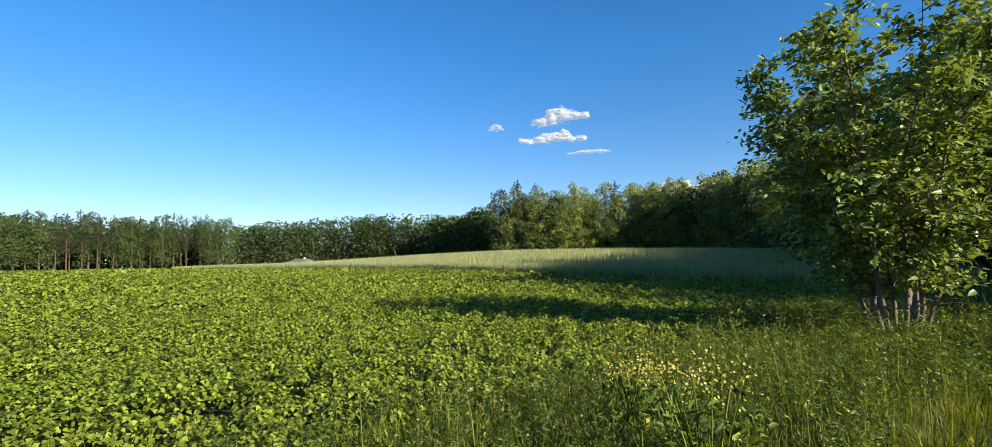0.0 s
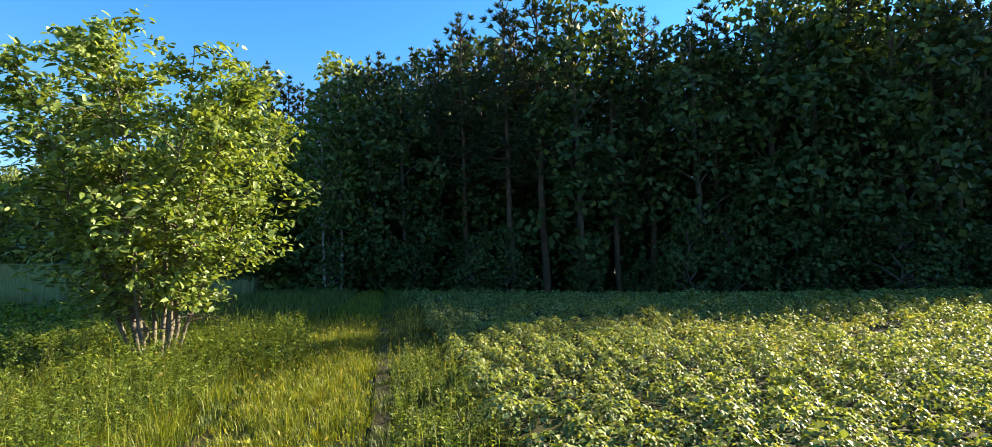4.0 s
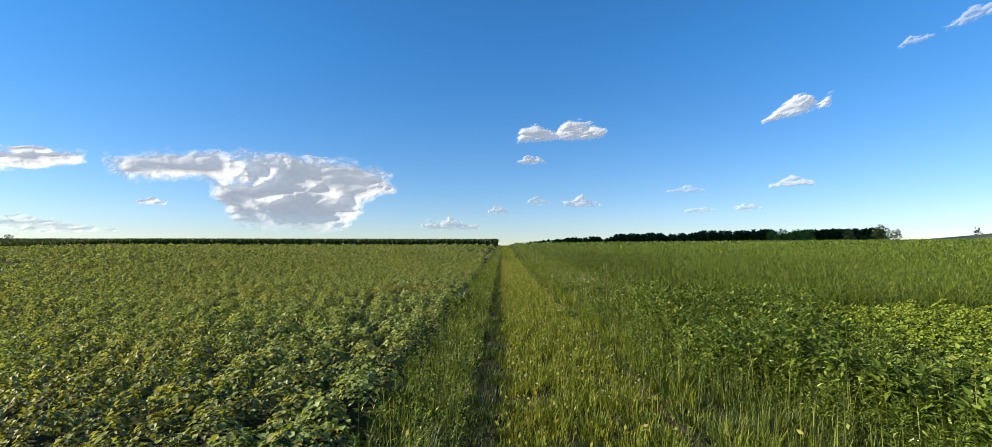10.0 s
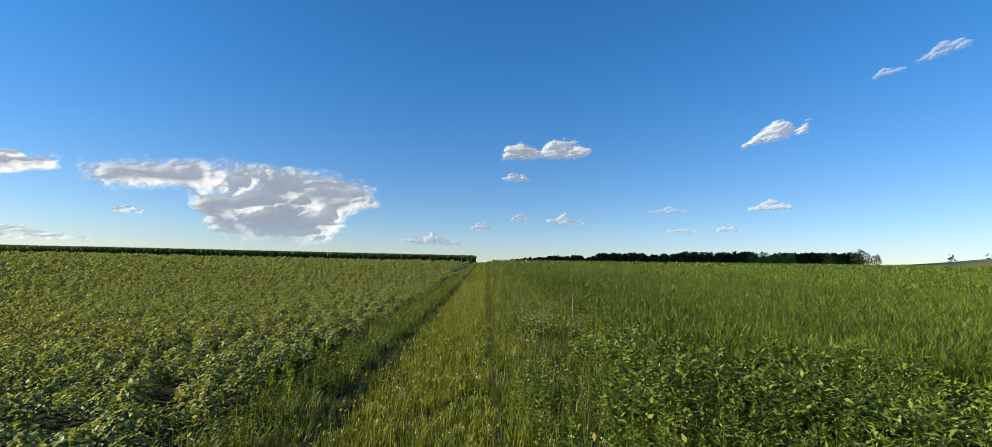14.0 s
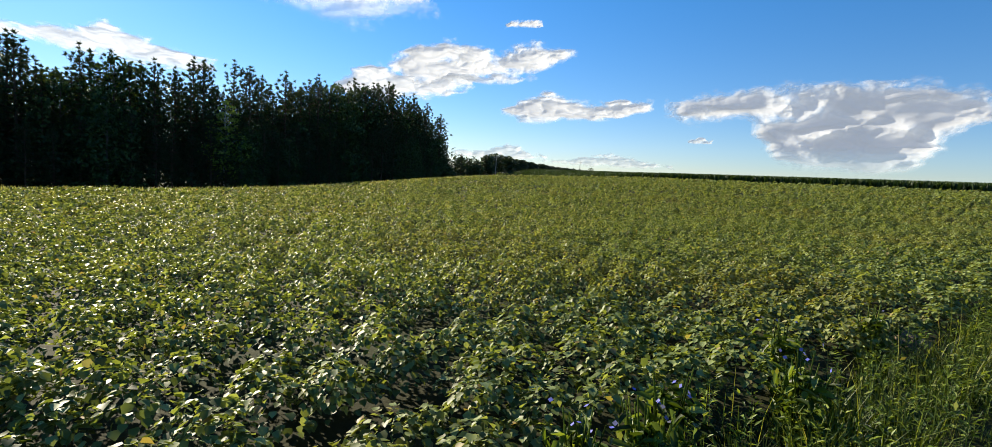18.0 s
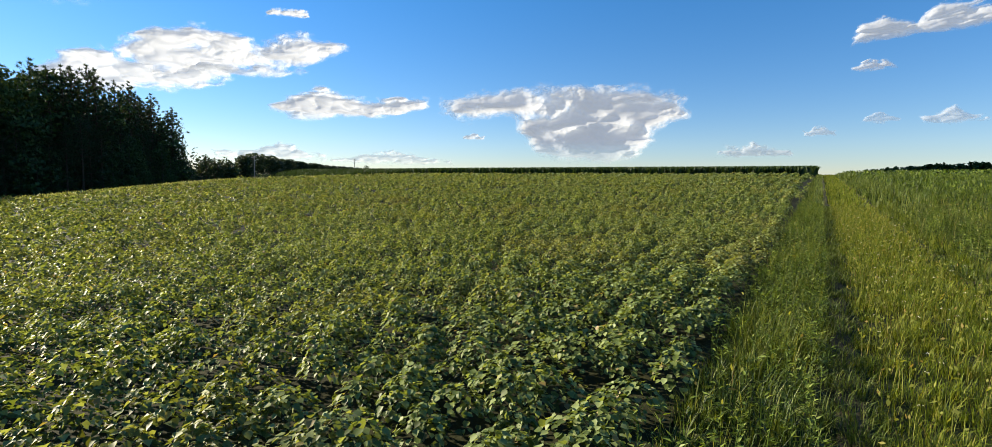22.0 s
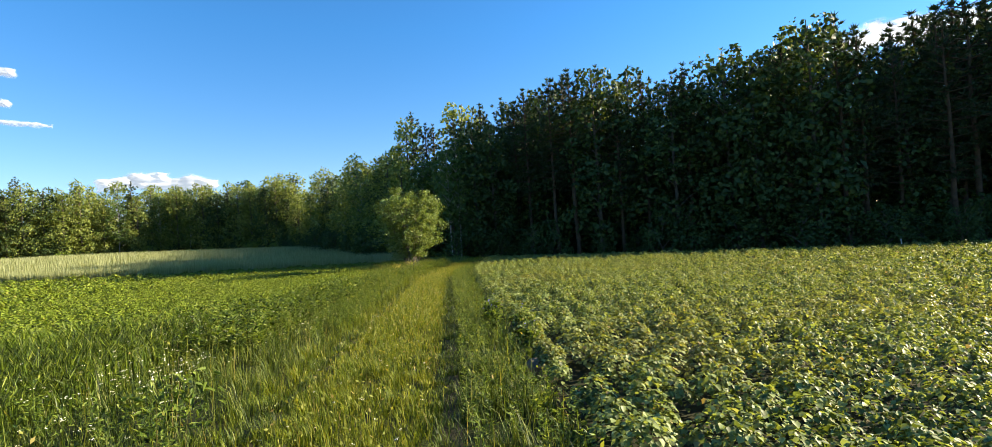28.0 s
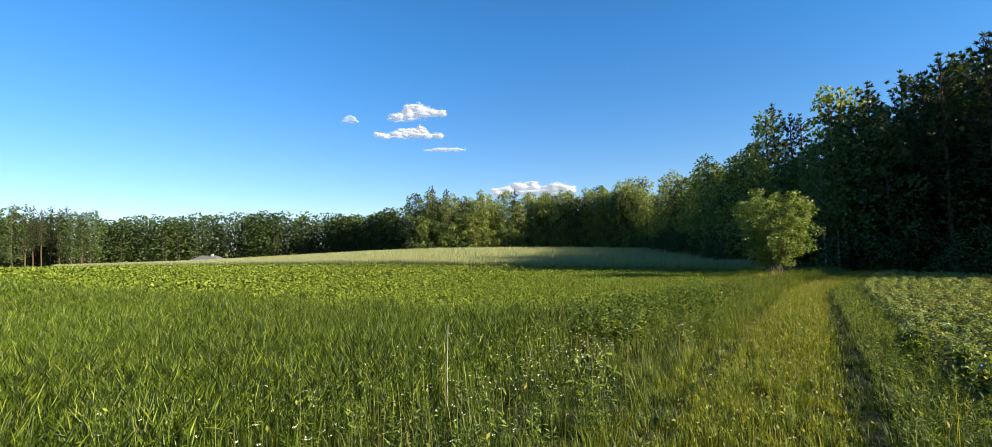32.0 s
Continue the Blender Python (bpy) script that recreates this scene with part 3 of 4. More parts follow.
MID = (lambda y: rut(y) + 0.14 + wander(y, 1), lambda y: rut(y) + EAST_RUT - 0.08 + wander(y, 2))
WESTSIDE = (lambda y: rut(y) + WEST_EDGE - 0.08 + 0.22 * smooth(-3, 5, y), lambda y: rut(y) - 0.16 + wander(y, 3))
EASTSIDE = (lambda y: rut(y) + EAST_RUT + 0.1 + wander(y, 4), lambda y: east_verge(y) + 0.25)
stuff("track_grass", [
    grass_band(*MID, 2000, 0.17, 0.0055, -14, 45, 0.6), grass_band(*MID, 150, 0.28, 0.02, 45, 80, 0.5),
    grass_band(*MID, 40, 0.3, 0.06, 80, 132, 0.5), grass_band(*MID, 220, 0.28, 0.016, -36, -14, 0.5),
    grass_band(lambda y: rut(y) + EAST_RUT + 0.06, lambda y: rut(y) + EAST_RUT + 0.4 + wander(y, 7), 900, 0.28, 0.0065, -14, 45, 0.55),
    grass_band(*EASTSIDE, 600, 0.4, 0.005, -14, 4, 0.5),
], GRASS, "yellow-green short grass between the ruts", "grass")
stuff("verge_grass", [
    grass_band(*WESTSIDE, 1200, lambda y: 0.19 + 0.13 * smooth(-4, 5, y), 0.006, -14, 45, 0.55), grass_band(*WESTSIDE, 160, 0.38, 0.02, 45, 80, 0.5),
    grass_band(*WESTSIDE, 40, 0.4, 0.06, 80, 132, 0.5), grass_band(*WESTSIDE, 250, 0.38, 0.016, -36, -14, 0.5),
    grass_band(lambda y: rut(y) - 0.14, lambda y: rut(y) + 0.12, 1900, 0.14, 0.006, 2, 45, 0.7),
    grass_band(lambda y: rut(y) - 0.16, lambda y: rut(y) + 0.14, 1500, 0.11, 0.006, -30, 2, 0.7),
    grass_band(lambda y: rut(y) + EAST_RUT - 0.1, lambda y: rut(y) + EAST_RUT + 0.12, 1200, 0.17, 0.008, -30, 45, 0.8),
    grass_band(*EASTSIDE, 700, 0.36, 0.006, -14, 45, 0.6), grass_band(*EASTSIDE, 110, 0.55, 0.022, 45, 80, 0.4),
    grass_band(*EASTSIDE, 30, 0.55, 0.07, 80, 132, 0.4), grass_band(*EASTSIDE, 160, 0.6, 0.018, -36, -14, 0.45),
], VERGE, "long green grass on the track's verges", "grass")
sa, ea = seed_stalks(*MID, 60, 0.24, -14, 45)
sb, eb = seed_stalks(*EASTSIDE, 9, 0.72, -14, 45)
sc, ec = seed_stalks(*WESTSIDE, 8, 0.55, -14, 45)
stuff("grass_seed_heads", [sa, sb, sc, ea, eb, ec], SEED, "straw-coloured seed heads on thin stalks", "grass")


# pale uncut margin at the crop's far western edge
y = rng.uniform(-6, 96, 16000)
x = -54 - 0.3 * np.clip(y - 5, 0, 100) - rng.uniform(-0.4, 1.8, len(y))
stuff("field_margin_grass", [blades(on_land(x, y), 0.66 * rng.uniform(0.7, 1.1, len(y)), 0.05, np.abs(rng.normal(0, 0.4, len(y))))], RYE, "pale dry grass along the crop's far edge", "grass")


# weeds: stems with leaves, taller than the grass
def weeds(n, x0, x1, y0, y1, keep, h, leaf, per=16, broad=0.3):
    x, y = scatter(n, x0, x1, y0, y1, keep)
    hh = h * rng.uniform(0.6, 1.2, len(x))
    st = blades(on_land(x, y), hh, 0.006, np.abs(rng.normal(0, 0.12, len(x))))
    X, Y, H = (np.repeat(v, per) for v in (x, y, hh))
    up = rng.beta(1.7, 1.0, len(X))
    a = rng.uniform(0, 2 * np.pi, len(X))
    way = np.column_stack([np.cos(a), np.sin(a), rng.normal(0.45, 0.45, len(X))])
    size = leaf * rng.uniform(0.6, 1.4, len(X)) * (1.25 - 0.5 * up)
    p = on_land(X, Y)
    p[:, 2] += up * H
    p = p + way * (size * 0.62)[:, None]
    face = np.column_stack([-0.5 * np.cos(a), -0.5 * np.sin(a), np.ones(len(X))]) + rng.normal(0, 0.35, (len(X), 3))
    return st, leaves_to(p, way, face, size, broad, 0.08, False)


in_verge = lambda x, y: (x > rut(y) + EAST_RUT + 0.15 + 0.25 * np.sin(y * 0.9) ** 2) & (x < east_verge(y) + 0.3)
clumpy = lambda x, y: in_verge(x, y) & (np.sin(x * 1.1 + y * 0.45) + np.sin(y * 0.7 - x * 0.6) > -0.9)
w1 = weeds(15000, -1, 9, -13, 15, clumpy, 0.45, 0.048, 38)
w2 = weeds(4200, 3, 9, 6, 15, in_verge, 0.52, 0.06, 36)
w3 = weeds(2200, 1.5, 9, 15, 40, clumpy, 0.48, 0.066, 28)
w4 = weeds(13000, -4, 2, -8, 44, lambda x, y: (x > rut(y) + WEST_EDGE + 0.14 + 0.1 * np.sin(y * 2.3)) & (x < rut(y) - 0.14), 0.37, 0.05, 24)
w5 = weeds(800, -1, 4.5, -14.5, -7, lambda x, y: np.hypot(x - 1.4, y + 10.2) < 3.0, 0.6, 0.08, 24)
tall_patch = lambda x, y: (x > rut(y) + EAST_RUT + 1.0 + 0.3 * np.sin(y * 1.7)) & (x < east_verge(y) + 0.4) & (np.sin(x * 2.3 + y * 0.8) + np.sin(y * 1.9 - x * 1.4) > -0.35)
w6 = weeds(3600, 2.2, 8, 3.2, 16.6, tall_patch, 0.62, 0.095, 34, 0.42)
stuff("verge_weeds", [q for w in (w1, w2, w3, w4, w5, w6) for q in w], WEED, "dense leafy weeds growing above the verge grass", "weeds")


def flowers(n, x0, x1, y0, y1, keep, h, size):
    x, y = scatter(n, x0, x1, y0, y1, keep)
    p = on_land(x, y)
    p[:, 2] += h * rng.uniform(0.7, 1.15, len(x))
    X = np.repeat(p, 5, axis=0) + rng.normal(0, size * 0.8, (len(p) * 5, 3)) * (1, 1, 0.3)
    return leaves(X, size, 0.5, 0.9, 0.1, False)


stuff("white_flowers", [flowers(1300, 0, 8, -12, 40, in_verge, 0.55, 0.011), flowers(700, 0, 3, 8, 40, lambda x, y: (x > rut(y) + 0.2) & (x < rut(y) + 1.6), 0.3, 0.01),
                        flowers(420, 1.5, 5, 14, 26, in_verge, 0.58, 0.012)], FLOWER, "tiny white blossoms scattered in the grass", "flowers")


def flowering_plant(x, y, h, r, mat, label, cat, heads=300, size=0.02):
    z = float(land(x, y))
    ob = empty("wild_plant", pose(x, y, z), label, cat)
    st = []
    for k in range(14):
        a, rr = rng.uniform(0, 6.28), r * rng.uniform(0.1, 1)
        top = np.array([rr * math.cos(a), rr * math.sin(a), h * rng.uniform(0.75, 1.05)])
        st.append(tube([(0.03 * math.cos(a), 0.03 * math.sin(a), 0), top * (0.55, 0.55, 0.55), top], (0.006, 0.005, 0.003), 5))
    v, f = joined(st)
    part("stem", mesh_of("stem", v, f, WEED), ob)
    n = 150
    p = np.column_stack([rng.normal(0, r * 0.5, (n, 2)), rng.uniform(0.1, 0.8, n) * h])
    part("foliage", mesh_of("foliage", *leaves(p, 0.09, 0.6, 0.4), WEED), ob)
    n = heads
    p = np.column_stack([rng.normal(0, r * 0.5, (n, 2)), h * rng.normal(0.95, 0.09, n)])
    tagged(part("inflorescence", mesh_of("inflorescence", *leaves(p, size, 0.6, 0.9, 0.1, False), mat), ob), kind="stuff")
    return ob


flowering_plant(1.35, -2.9, 0.85, 0.34, YELLOW, "bushy weed with pale yellow flower heads in long grass", "wild plant")
flowering_plant(2.1, -3.4, 0.7, 0.25, YELLOW, "smaller weed with pale yellow flower heads", "wild plant")
flowering_plant(2.9, 19.5, 0.6, 0.4, FLOWER, "spreading weed with small white flowers", "wild plant", 70, 0.02)
for x, y, h, n in ((-0.72, 15.1, 0.55, 7), (-0.84, 14.8, 0.5, 6), (-0.8, 15.35, 0.58, 5), (-1.0, 16.9, 0.52, 4), (-0.62, 16.3, 0.55, 8), (-0.9, 18.2, 0.5, 5)):
    flowering_plant(x, y, h, 0.13, BLUE, "thin stalks with blue cornflower heads at the crop edge", "wild plant", n, 0.026)


# ---- the lone many-stemmed tree by the track ----
def lone_tree(x, y):
    z = float(land(x, y))
    ob = empty("willow_tree", pose(x, y, z), "many-stemmed small tree with sunlit green leaves beside the track", "tree")
    r = np.random.default_rng(11)
    tips, ways = [], []

    def spray(base, way, ln):
        """A leafy side shoot that droops at its end."""
        end = base + way * ln
        bend = (base + end) / 2 + np.array([0, 0, 0.1 * ln])
        for q in np.linspace(0.25, 1.05, 7):
            tips.append(base + (end - base) * q + np.array([0, 0, 0.1 * ln * math.sin(math.pi * min(q, 1))]))
            ways.append(way)
        return tube([base, bend, end], (0.013, 0.008, 0.003), 4)

    for k in range(13):
        a = 2 * math.pi * k / 13 + r.uniform(-0.25, 0.25)
        spread = 2.15 * math.sqrt((k * 7 % 13 + 0.6) / 13)
        h = 5.6 - 0.34 * spread ** 1.4 + r.uniform(-0.35, 0.2)
        p0 = np.array([0.2 * math.cos(a), 0.2 * math.sin(a), -0.05]) * (0.6 + 0.4 * spread)
        pts = [p0]
        for s in np.linspace(0.12, 1, 9):
            out = spread * (0.75 * s + 0.25 * s ** 2)
            pts.append(np.array([p0[0] + out * math.cos(a + 0.2 * s), p0[1] + out * math.sin(a + 0.2 * s), h * s]) + r.normal(0, 0.045, 3))
        part("stem", mesh_of("stem", *tube(pts, np.linspace(0.046 * r.uniform(0.7, 1.15), 0.006, 10), 8), WILLOW_BARK, True), ob)
        twigs = []
        for s in range(2, 10):
            for b in range(5 if s > 3 else 4):
                base = pts[s - 1] + (pts[s] - pts[s - 1]) * r.uniform(0, 1)
                ang = a + r.normal(0, 1.25)
                ln = np.interp(s, [2, 4, 6, 9], [0.8, 1.35, 1.2, 0.65]) * r.uniform(0.5, 1.15)
                way = np.array([math.cos(ang), math.sin(ang), r.uniform(-0.15, 0.75)])
                twigs.append(spray(base, way / np.linalg.norm(way), ln))
        v, f = joined(twigs)
        tagged(part("twig_work", mesh_of("twig_work", v, f, BARK), ob), kind="stuff")
    tips, ways = np.array(tips), np.array(ways)
    per = 8
    c, way = np.repeat(tips, per, axis=0), np.repeat(ways, per, axis=0)
    c = c + r.normal(0, 0.085, c.shape)
    keep = (c[:, 2] > 0.9) & (r.uniform(0, 1, len(c)) < np.clip((c[:, 2] - 0.4) / 1.3, 0, 1))
    c, way = c[keep], way[keep]
    face = np.array([0, 0, 0.8]) + 0.35 * way + r.normal(0, 0.45, c.shape)
    part("crown", mesh_of("crown", *leaves_to(c, way + (0, 0, -0.25) + r.normal(0, 0.6, c.shape), face, 0.115 * r.uniform(0.65, 1.3, len(c)), 0.52, 0.1, True), SHRUB_LEAF), ob)


lone_tree(1.55, -10.5)


# ---- forest trees ----
rng = np.random.default_rng(77)


def unit(v):
    return v / np.maximum(np.linalg.norm(v, axis=1, keepdims=True), 1e-6)


def pine_crown(h, r, leaf, bare=0.34):
    """Whorls of rising boughs, each ending in starry tufts of needles; a pointed, uneven top."""
    limbs, tips, ways = [], [], []
    z = bare * h
    while z < 0.97 * h:
        s = (z - bare * h) / (h - bare * h)
        reach = (0.135 * h * (1 - s) ** 0.75 * (0.5 + 0.5 * min(1, 3.5 * s)) + 0.012 * h) * r.uniform(0.75, 1.2)
        n = int(r.integers(3, 6)) if s < 0.85 else 3
        a0 = r.uniform(0, 6.28)
        for k in range(n):
            a = a0 + 2 * math.pi * k / n + r.uniform(-0.35, 0.35)
            ln = reach * r.uniform(0.55, 1.25)
            lift = np.interp(s, [0, 0.5, 1], [0.02, 0.28, 1.0]) + r.uniform(-0.1, 0.15)
            b, e = np.array([0, 0, z]), np.array([ln * math.cos(a), ln * math.sin(a), z + ln * lift])
            limbs.append(tube([b, (b + e) / 2 - (0, 0, 0.05 * ln), e], (0.05, 0.035, 0.012), 4))
            for q in np.arange(1.0, 0.25, -0.55 / max(ln, 0.4)):
                tips.append(b + (e - b) * q + r.normal(0, 0.13, 3) * (1, 1, 0.6))
                ways.append((e - b) / ln + np.array([0, 0, 0.5]))
        z += h * r.uniform(0.026, 0.042)
    for q in np.linspace(0.93, 1.0, 4):
        tips.append(np.array([0, 0, h * q]))
        ways.append(np.array([0, 0, 1.0]))
    per = 20
    c, w = np.repeat(np.array(tips), per, axis=0), np.repeat(np.array(ways), per, axis=0)
    d = unit(w * 0.8 + r.normal(0, 0.75, c.shape))
    size = leaf * r.uniform(0.7, 1.3, len(c))
    return limbs, leaves_to(c + d * size[:, None] * 0.4, d, r.normal(0, 1, c.shape), size, 0.22, 0.05)


def lobed_crown(h, r, leaf, lobes, base, girth, per, droop=0.0):
    """Boughs that carry round masses of leaves facing outwards, with dark clefts between."""
    limbs, pos, nrm = [], [], []
    for k in range(lobes):
        s = (k + r.uniform(0.1, 0.9)) / lobes
        z = base * h + (0.97 - base) * h * s
        reach = girth * h * math.sin(math.pi * min(1, 0.2 + 0.74 * s)) ** 0.8
        a = 2.4 * k + r.uniform(-0.5, 0.5)
        d = reach * r.uniform(0.35, 0.85)
        size = (0.35 + 0.45 * reach / (girth * h)) * girth * h * r.uniform(0.42, 0.72)
        c = np.array([d * math.cos(a), d * math.sin(a), z - 0.4 * size])
        zb = max(0.08 * h, c[2] - 0.6 * d - 0.4)
        limbs.append(tube([(0, 0, zb), (c + (0, 0, zb)) / 2 + (0, 0, 0.15), c], (0.07, 0.045, 0.015), 5))
        n = int(per * (size / (0.5 * girth * h)) ** 2) + 12
        v = unit(r.normal(0, 1, (n, 3)) + (0.35 * math.cos(a), 0.35 * math.sin(a), 0.45))
        bumpy = 1 + 0.22 * np.sin(5 * v[:, 0] + k) * np.sin(5 * v[:, 1] + 2 * k) + 0.16 * np.sin(9 * v[:, 2] + 7 * v[:, 0])
        p = c + v * (size * bumpy * (1 - 0.5 * r.beta(0.9, 3, n)))[:, None] * (1, 1, 0.82)
        p[:, 2] -= droop * size * r.uniform(0, 1, n) * (v[:, 2] < 0.2)
        pos.append(p)
        nrm.append(v)
    p, v = np.concatenate(pos), np.concatenate(nrm)
    face = v + (0, 0, 0.3) + r.normal(0, 0.4, p.shape)
    return limbs, leaves_to(p, r.normal(0, 1, p.shape) - (0, 0, 0.5), face, leaf * r.uniform(0.6, 1.35, len(p)), 0.75, 0.1)


def tree_master(kind, h, seed, leaf_mat, bark_mat, leaf, label, name):
    r = np.random.default_rng(seed)
    ob = empty(name, pose(0, 0, 0), label, "tree" if kind != "bush" else "bush")
    zs = np.linspace(0, 0.97, 9)
    pts = [np.array([r.normal(0, 0.04), r.normal(0, 0.04), h * s - (0.3 if s == 0 else 0)]) for s in zs]
    rad = (0.005 if kind == "birch" else 0.011) * h * (1 - zs) ** 0.8 + 0.02
    if kind == "pine":
        limbs, crown = pine_crown(h, r, leaf, r.uniform(0.26, 0.4))
    elif kind == "leafy":
        limbs, crown = lobed_crown(h, r, leaf, 26, 0.16, 0.21, 170)
    elif kind == "birch":
        limbs, crown = lobed_crown(h, r, leaf, 24, 0.36, 0.14, 90, 0.7)
    else:
        limbs, crown = lobed_crown(h, r, leaf, 13, 0.1, 0.42, 150)
    if kind != "bush":
        part("trunk", mesh_of("trunk", *tube(pts, rad, 8), bark_mat, True), ob)
    v, f = joined(limbs)
    tagged(part("branchwork", mesh_of("branchwork", v, f, bark_mat), ob), kind="stuff")
    part("crown", mesh_of("crown", *crown, leaf_mat), ob)
    return ob


MASTERS = {
    "pine": [tree_master("pine", 18, s, NEEDLE, PINE_BARK, 0.4, "tall dark pine with an orange-brown upper trunk", "pine_tree") for s in (21, 22, 23, 24)],
    "leafy": [tree_master("leafy", 17, s, LEAF_B, BARK, 0.38, "tall dense leafy forest tree, dark green", "aspen_tree") for s in (31, 32, 33)],
    "light": [tree_master("leafy", 17, s, LEAF_C, BARK, 0.36, "leafy tree, crown coloured lighter yellowish-green to look sunlit", "sun_tinted_leafy_tree") for s in (36, 37)],
    "birch": [tree_master("birch", 16, s, LEAF_A, BIRCH_BARK, 0.32, "slim birch with a white trunk and airy crown", "birch_tree") for s in (41, 42)],
    "bush": [tree_master("bush", 5, s, LEAF_B, BARK, 0.24, "dark leafy undergrowth bush at the forest edge", "bush") for s in (51, 52)],
}
LIT = tree_master("leafy", 17, 61, LEAF_A, BARK, 0.34, "large round-crowned leafy tree, lighter green than its neighbours", "maple_tree")
LITBUSH = tree_master("bush", 4, 62, LIME, BARK, 0.18, "bright yellow-green young tree before dark pines", "young_tree")
LITTREE = tree_master("birch", 17, 63, LIME, BIRCH_BARK, 0.32, "slim bright yellow-green young tree before dark pines", "young_birch_tree")
used = {}


def plant(master, x, y, height, own, group, spin=None):
    """Puts a tree on the land; the first use takes the master itself."""
    s = height / own
    m = pose(x, y, float(land(x, y)) - 0.05, 0, 0, rng.uniform(0, 360) if spin is None else spin)
    if master.name not in used:
        used[master.name] = 1
        master.matrix_world = m
        ob = master
    else:
        ob = copy_thing(master, m)
    sx = s * rng.uniform(0.88, 1.15)
    ob.scale = (sx, sx, s)
    return tagged(ob, group=group)


HEIGHT = {"pine": 18, "leafy": 17, "light": 17, "birch": 16, "bush": 5}


def wood(line, spacing, depth_rows, row_gap, side, mix, lo, hi, group, bushes=True, grow=None, deep=1.0, under=None, rise=lambda row, f: 1 + 0.03 * row):
    """Trees in rows behind a front line; side is the unit vector into the wood."""
    L = np.array(line, float)
    seg = np.hypot(*np.diff(L, axis=0).T)
    cum = np.concatenate([[0], np.cumsum(seg)])
    for row in range(depth_rows):
        s = rng.uniform(0, spacing)
        while s < cum[-1]:
            x, y = np.interp(s, cum, L[:, 0]), np.interp(s, cum, L[:, 1])
            x += side[0] * (row * row_gap + rng.uniform(0, 2.2))
            y += side[1] * (row * row_gap + rng.uniform(0, 2.2))
            kind = mix[int(rng.integers(len(mix)))]
            h = rng.uniform(lo, hi) * rise(row, s / cum[-1]) * (1 if grow is None else float(np.interp(s / cum[-1], *grow)))
            if kind == "birch":
                h *= 0.9
            ms = MASTERS[kind]
            plant(ms[int(rng.integers(len(ms)))], x, y, h, HEIGHT[kind], group)
            s += spacing * rng.uniform(0.7, 1.35)
    if bushes:
        s = 0
        while s < cum[-1]:
            x, y = np.interp(s, cum, L[:, 0]), np.interp(s, cum, L[:, 1])
            plant(MASTERS["bush"][int(rng.integers(2))], x - side[0] * 1.0 + rng.normal(0, 0.7), y - side[1] * 1.0 + rng.normal(0, 0.7), rng.uniform(2.6, 6.2), 5, "forest edge bushes")
            s += rng.uniform(2.6, 4.4)
        s = np.arange(0, cum[-1], 0.9)
        x, y = np.interp(s, cum, L[:, 0]), np.interp(s, cum, L[:, 1])
        sets = []
        for off, lo_, hi_ in ((1.5, 3, 8), (6.0, 5, 11), (12.0, 6, 13), (17.0, 8, 15), (23.0, 10, 17)):
            px = x + side[0] * off + rng.normal(0, 1.0, len(s))
            py = y + side[1] * off + rng.normal(0, 1.0, len(s))
            h = deep * rng.uniform(lo_, hi_, len(s))
            PX, PY, H = (np.repeat(v, 120) for v in (px, py, h))
            t = rng.uniform(0.02, 1, len(PX))
            r = 1.5 * np.sqrt(rng.uniform(0, 1, len(PX))) * (1.05 - 0.6 * t)
            a = rng.uniform(0, 6.28, len(PX))
            qx, qy = PX + r * np.cos(a), PY + r * np.sin(a)
            sets.append(leaves(np.column_stack([qx, qy, land(qx, qy) + H * t]), (0.5 + 0.02 * off) * rng.uniform(0.6, 1.4, len(PX)), 0.55, 0.75, 0.1, False))
        stuff("undergrowth", sets, under or LEAF_B, "dark dense undergrowth beneath the forest edge", "undergrowth")


MIXED = ["pine"] * 8 + ["leafy"] * 2 + ["light"]
wood(WOOD_FRONT, 3.2, 5, 4.6, (-0.25, -0.97), MIXED, 0.95, 1.1, "trees of the near forest", grow=((0, 0.06, 0.1, 0.2, 0.26, 0.3, 0.4, 0.44, 0.5, 0.56, 0.61, 0.68, 0.83, 0.9, 1), (18, 18, 20.5, 23.2, 23.2, 20.5, 24.5, 22.5, 26.8, 27.2, 24.5, 28, 30.5, 29, 28)), rise=lambda row, f: (0.9 if f < 0.6 else 0.96, 0.97, 1.0, 1.0, 1.0)[row])
wood([(3, -52), (-6, -48), (-18, -44)], 3.6, 2, 4.5, (-0.2, -0.97), MIXED, 19.5, 23.5, "trees of the near forest", bushes=False)
wood([(-95, -46), (-97, -30), (-98, -14)], 4.2, 2, 4.5, (-1.0, 0.0), ["pine", "leafy", "pine"], 21, 26, "trees of the western pine wood", deep=1.5)
wood([(-77, -15), (-86, -26), (-96, -34)], 4.0, 3, 4.0, (0.6, -0.8), MIXED, 23, 28, "trees of the near forest")
wood(WOOD_FAR, 2.6, 4, 4.0, (-1.0, 0.05), ["pine", "pine", "pine", "pine", "pine", "leafy"], 0.8, 1.04, "trees of the western pine wood", deep=1.6, under=NEEDLE, grow=((0, 0.3, 0.5, 0.62, 0.8, 0.88, 0.92, 0.96, 1), (28, 28, 27, 28.5, 29.5, 27, 23, 17, 11)), rise=lambda row, f: (0.64, 1.0, 1.0, 1.02)[row])
wood([(229, 45), (231, 10), (226, -28), (214, -60)], 3.6, 2, 5.0, (1.0, 0.0), ["pine", "pine", "leafy"], 18, 21.5, "pines of the far eastern wood", bushes=False)
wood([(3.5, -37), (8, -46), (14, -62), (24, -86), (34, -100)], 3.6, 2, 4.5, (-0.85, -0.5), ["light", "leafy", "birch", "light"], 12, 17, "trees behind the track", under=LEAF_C)
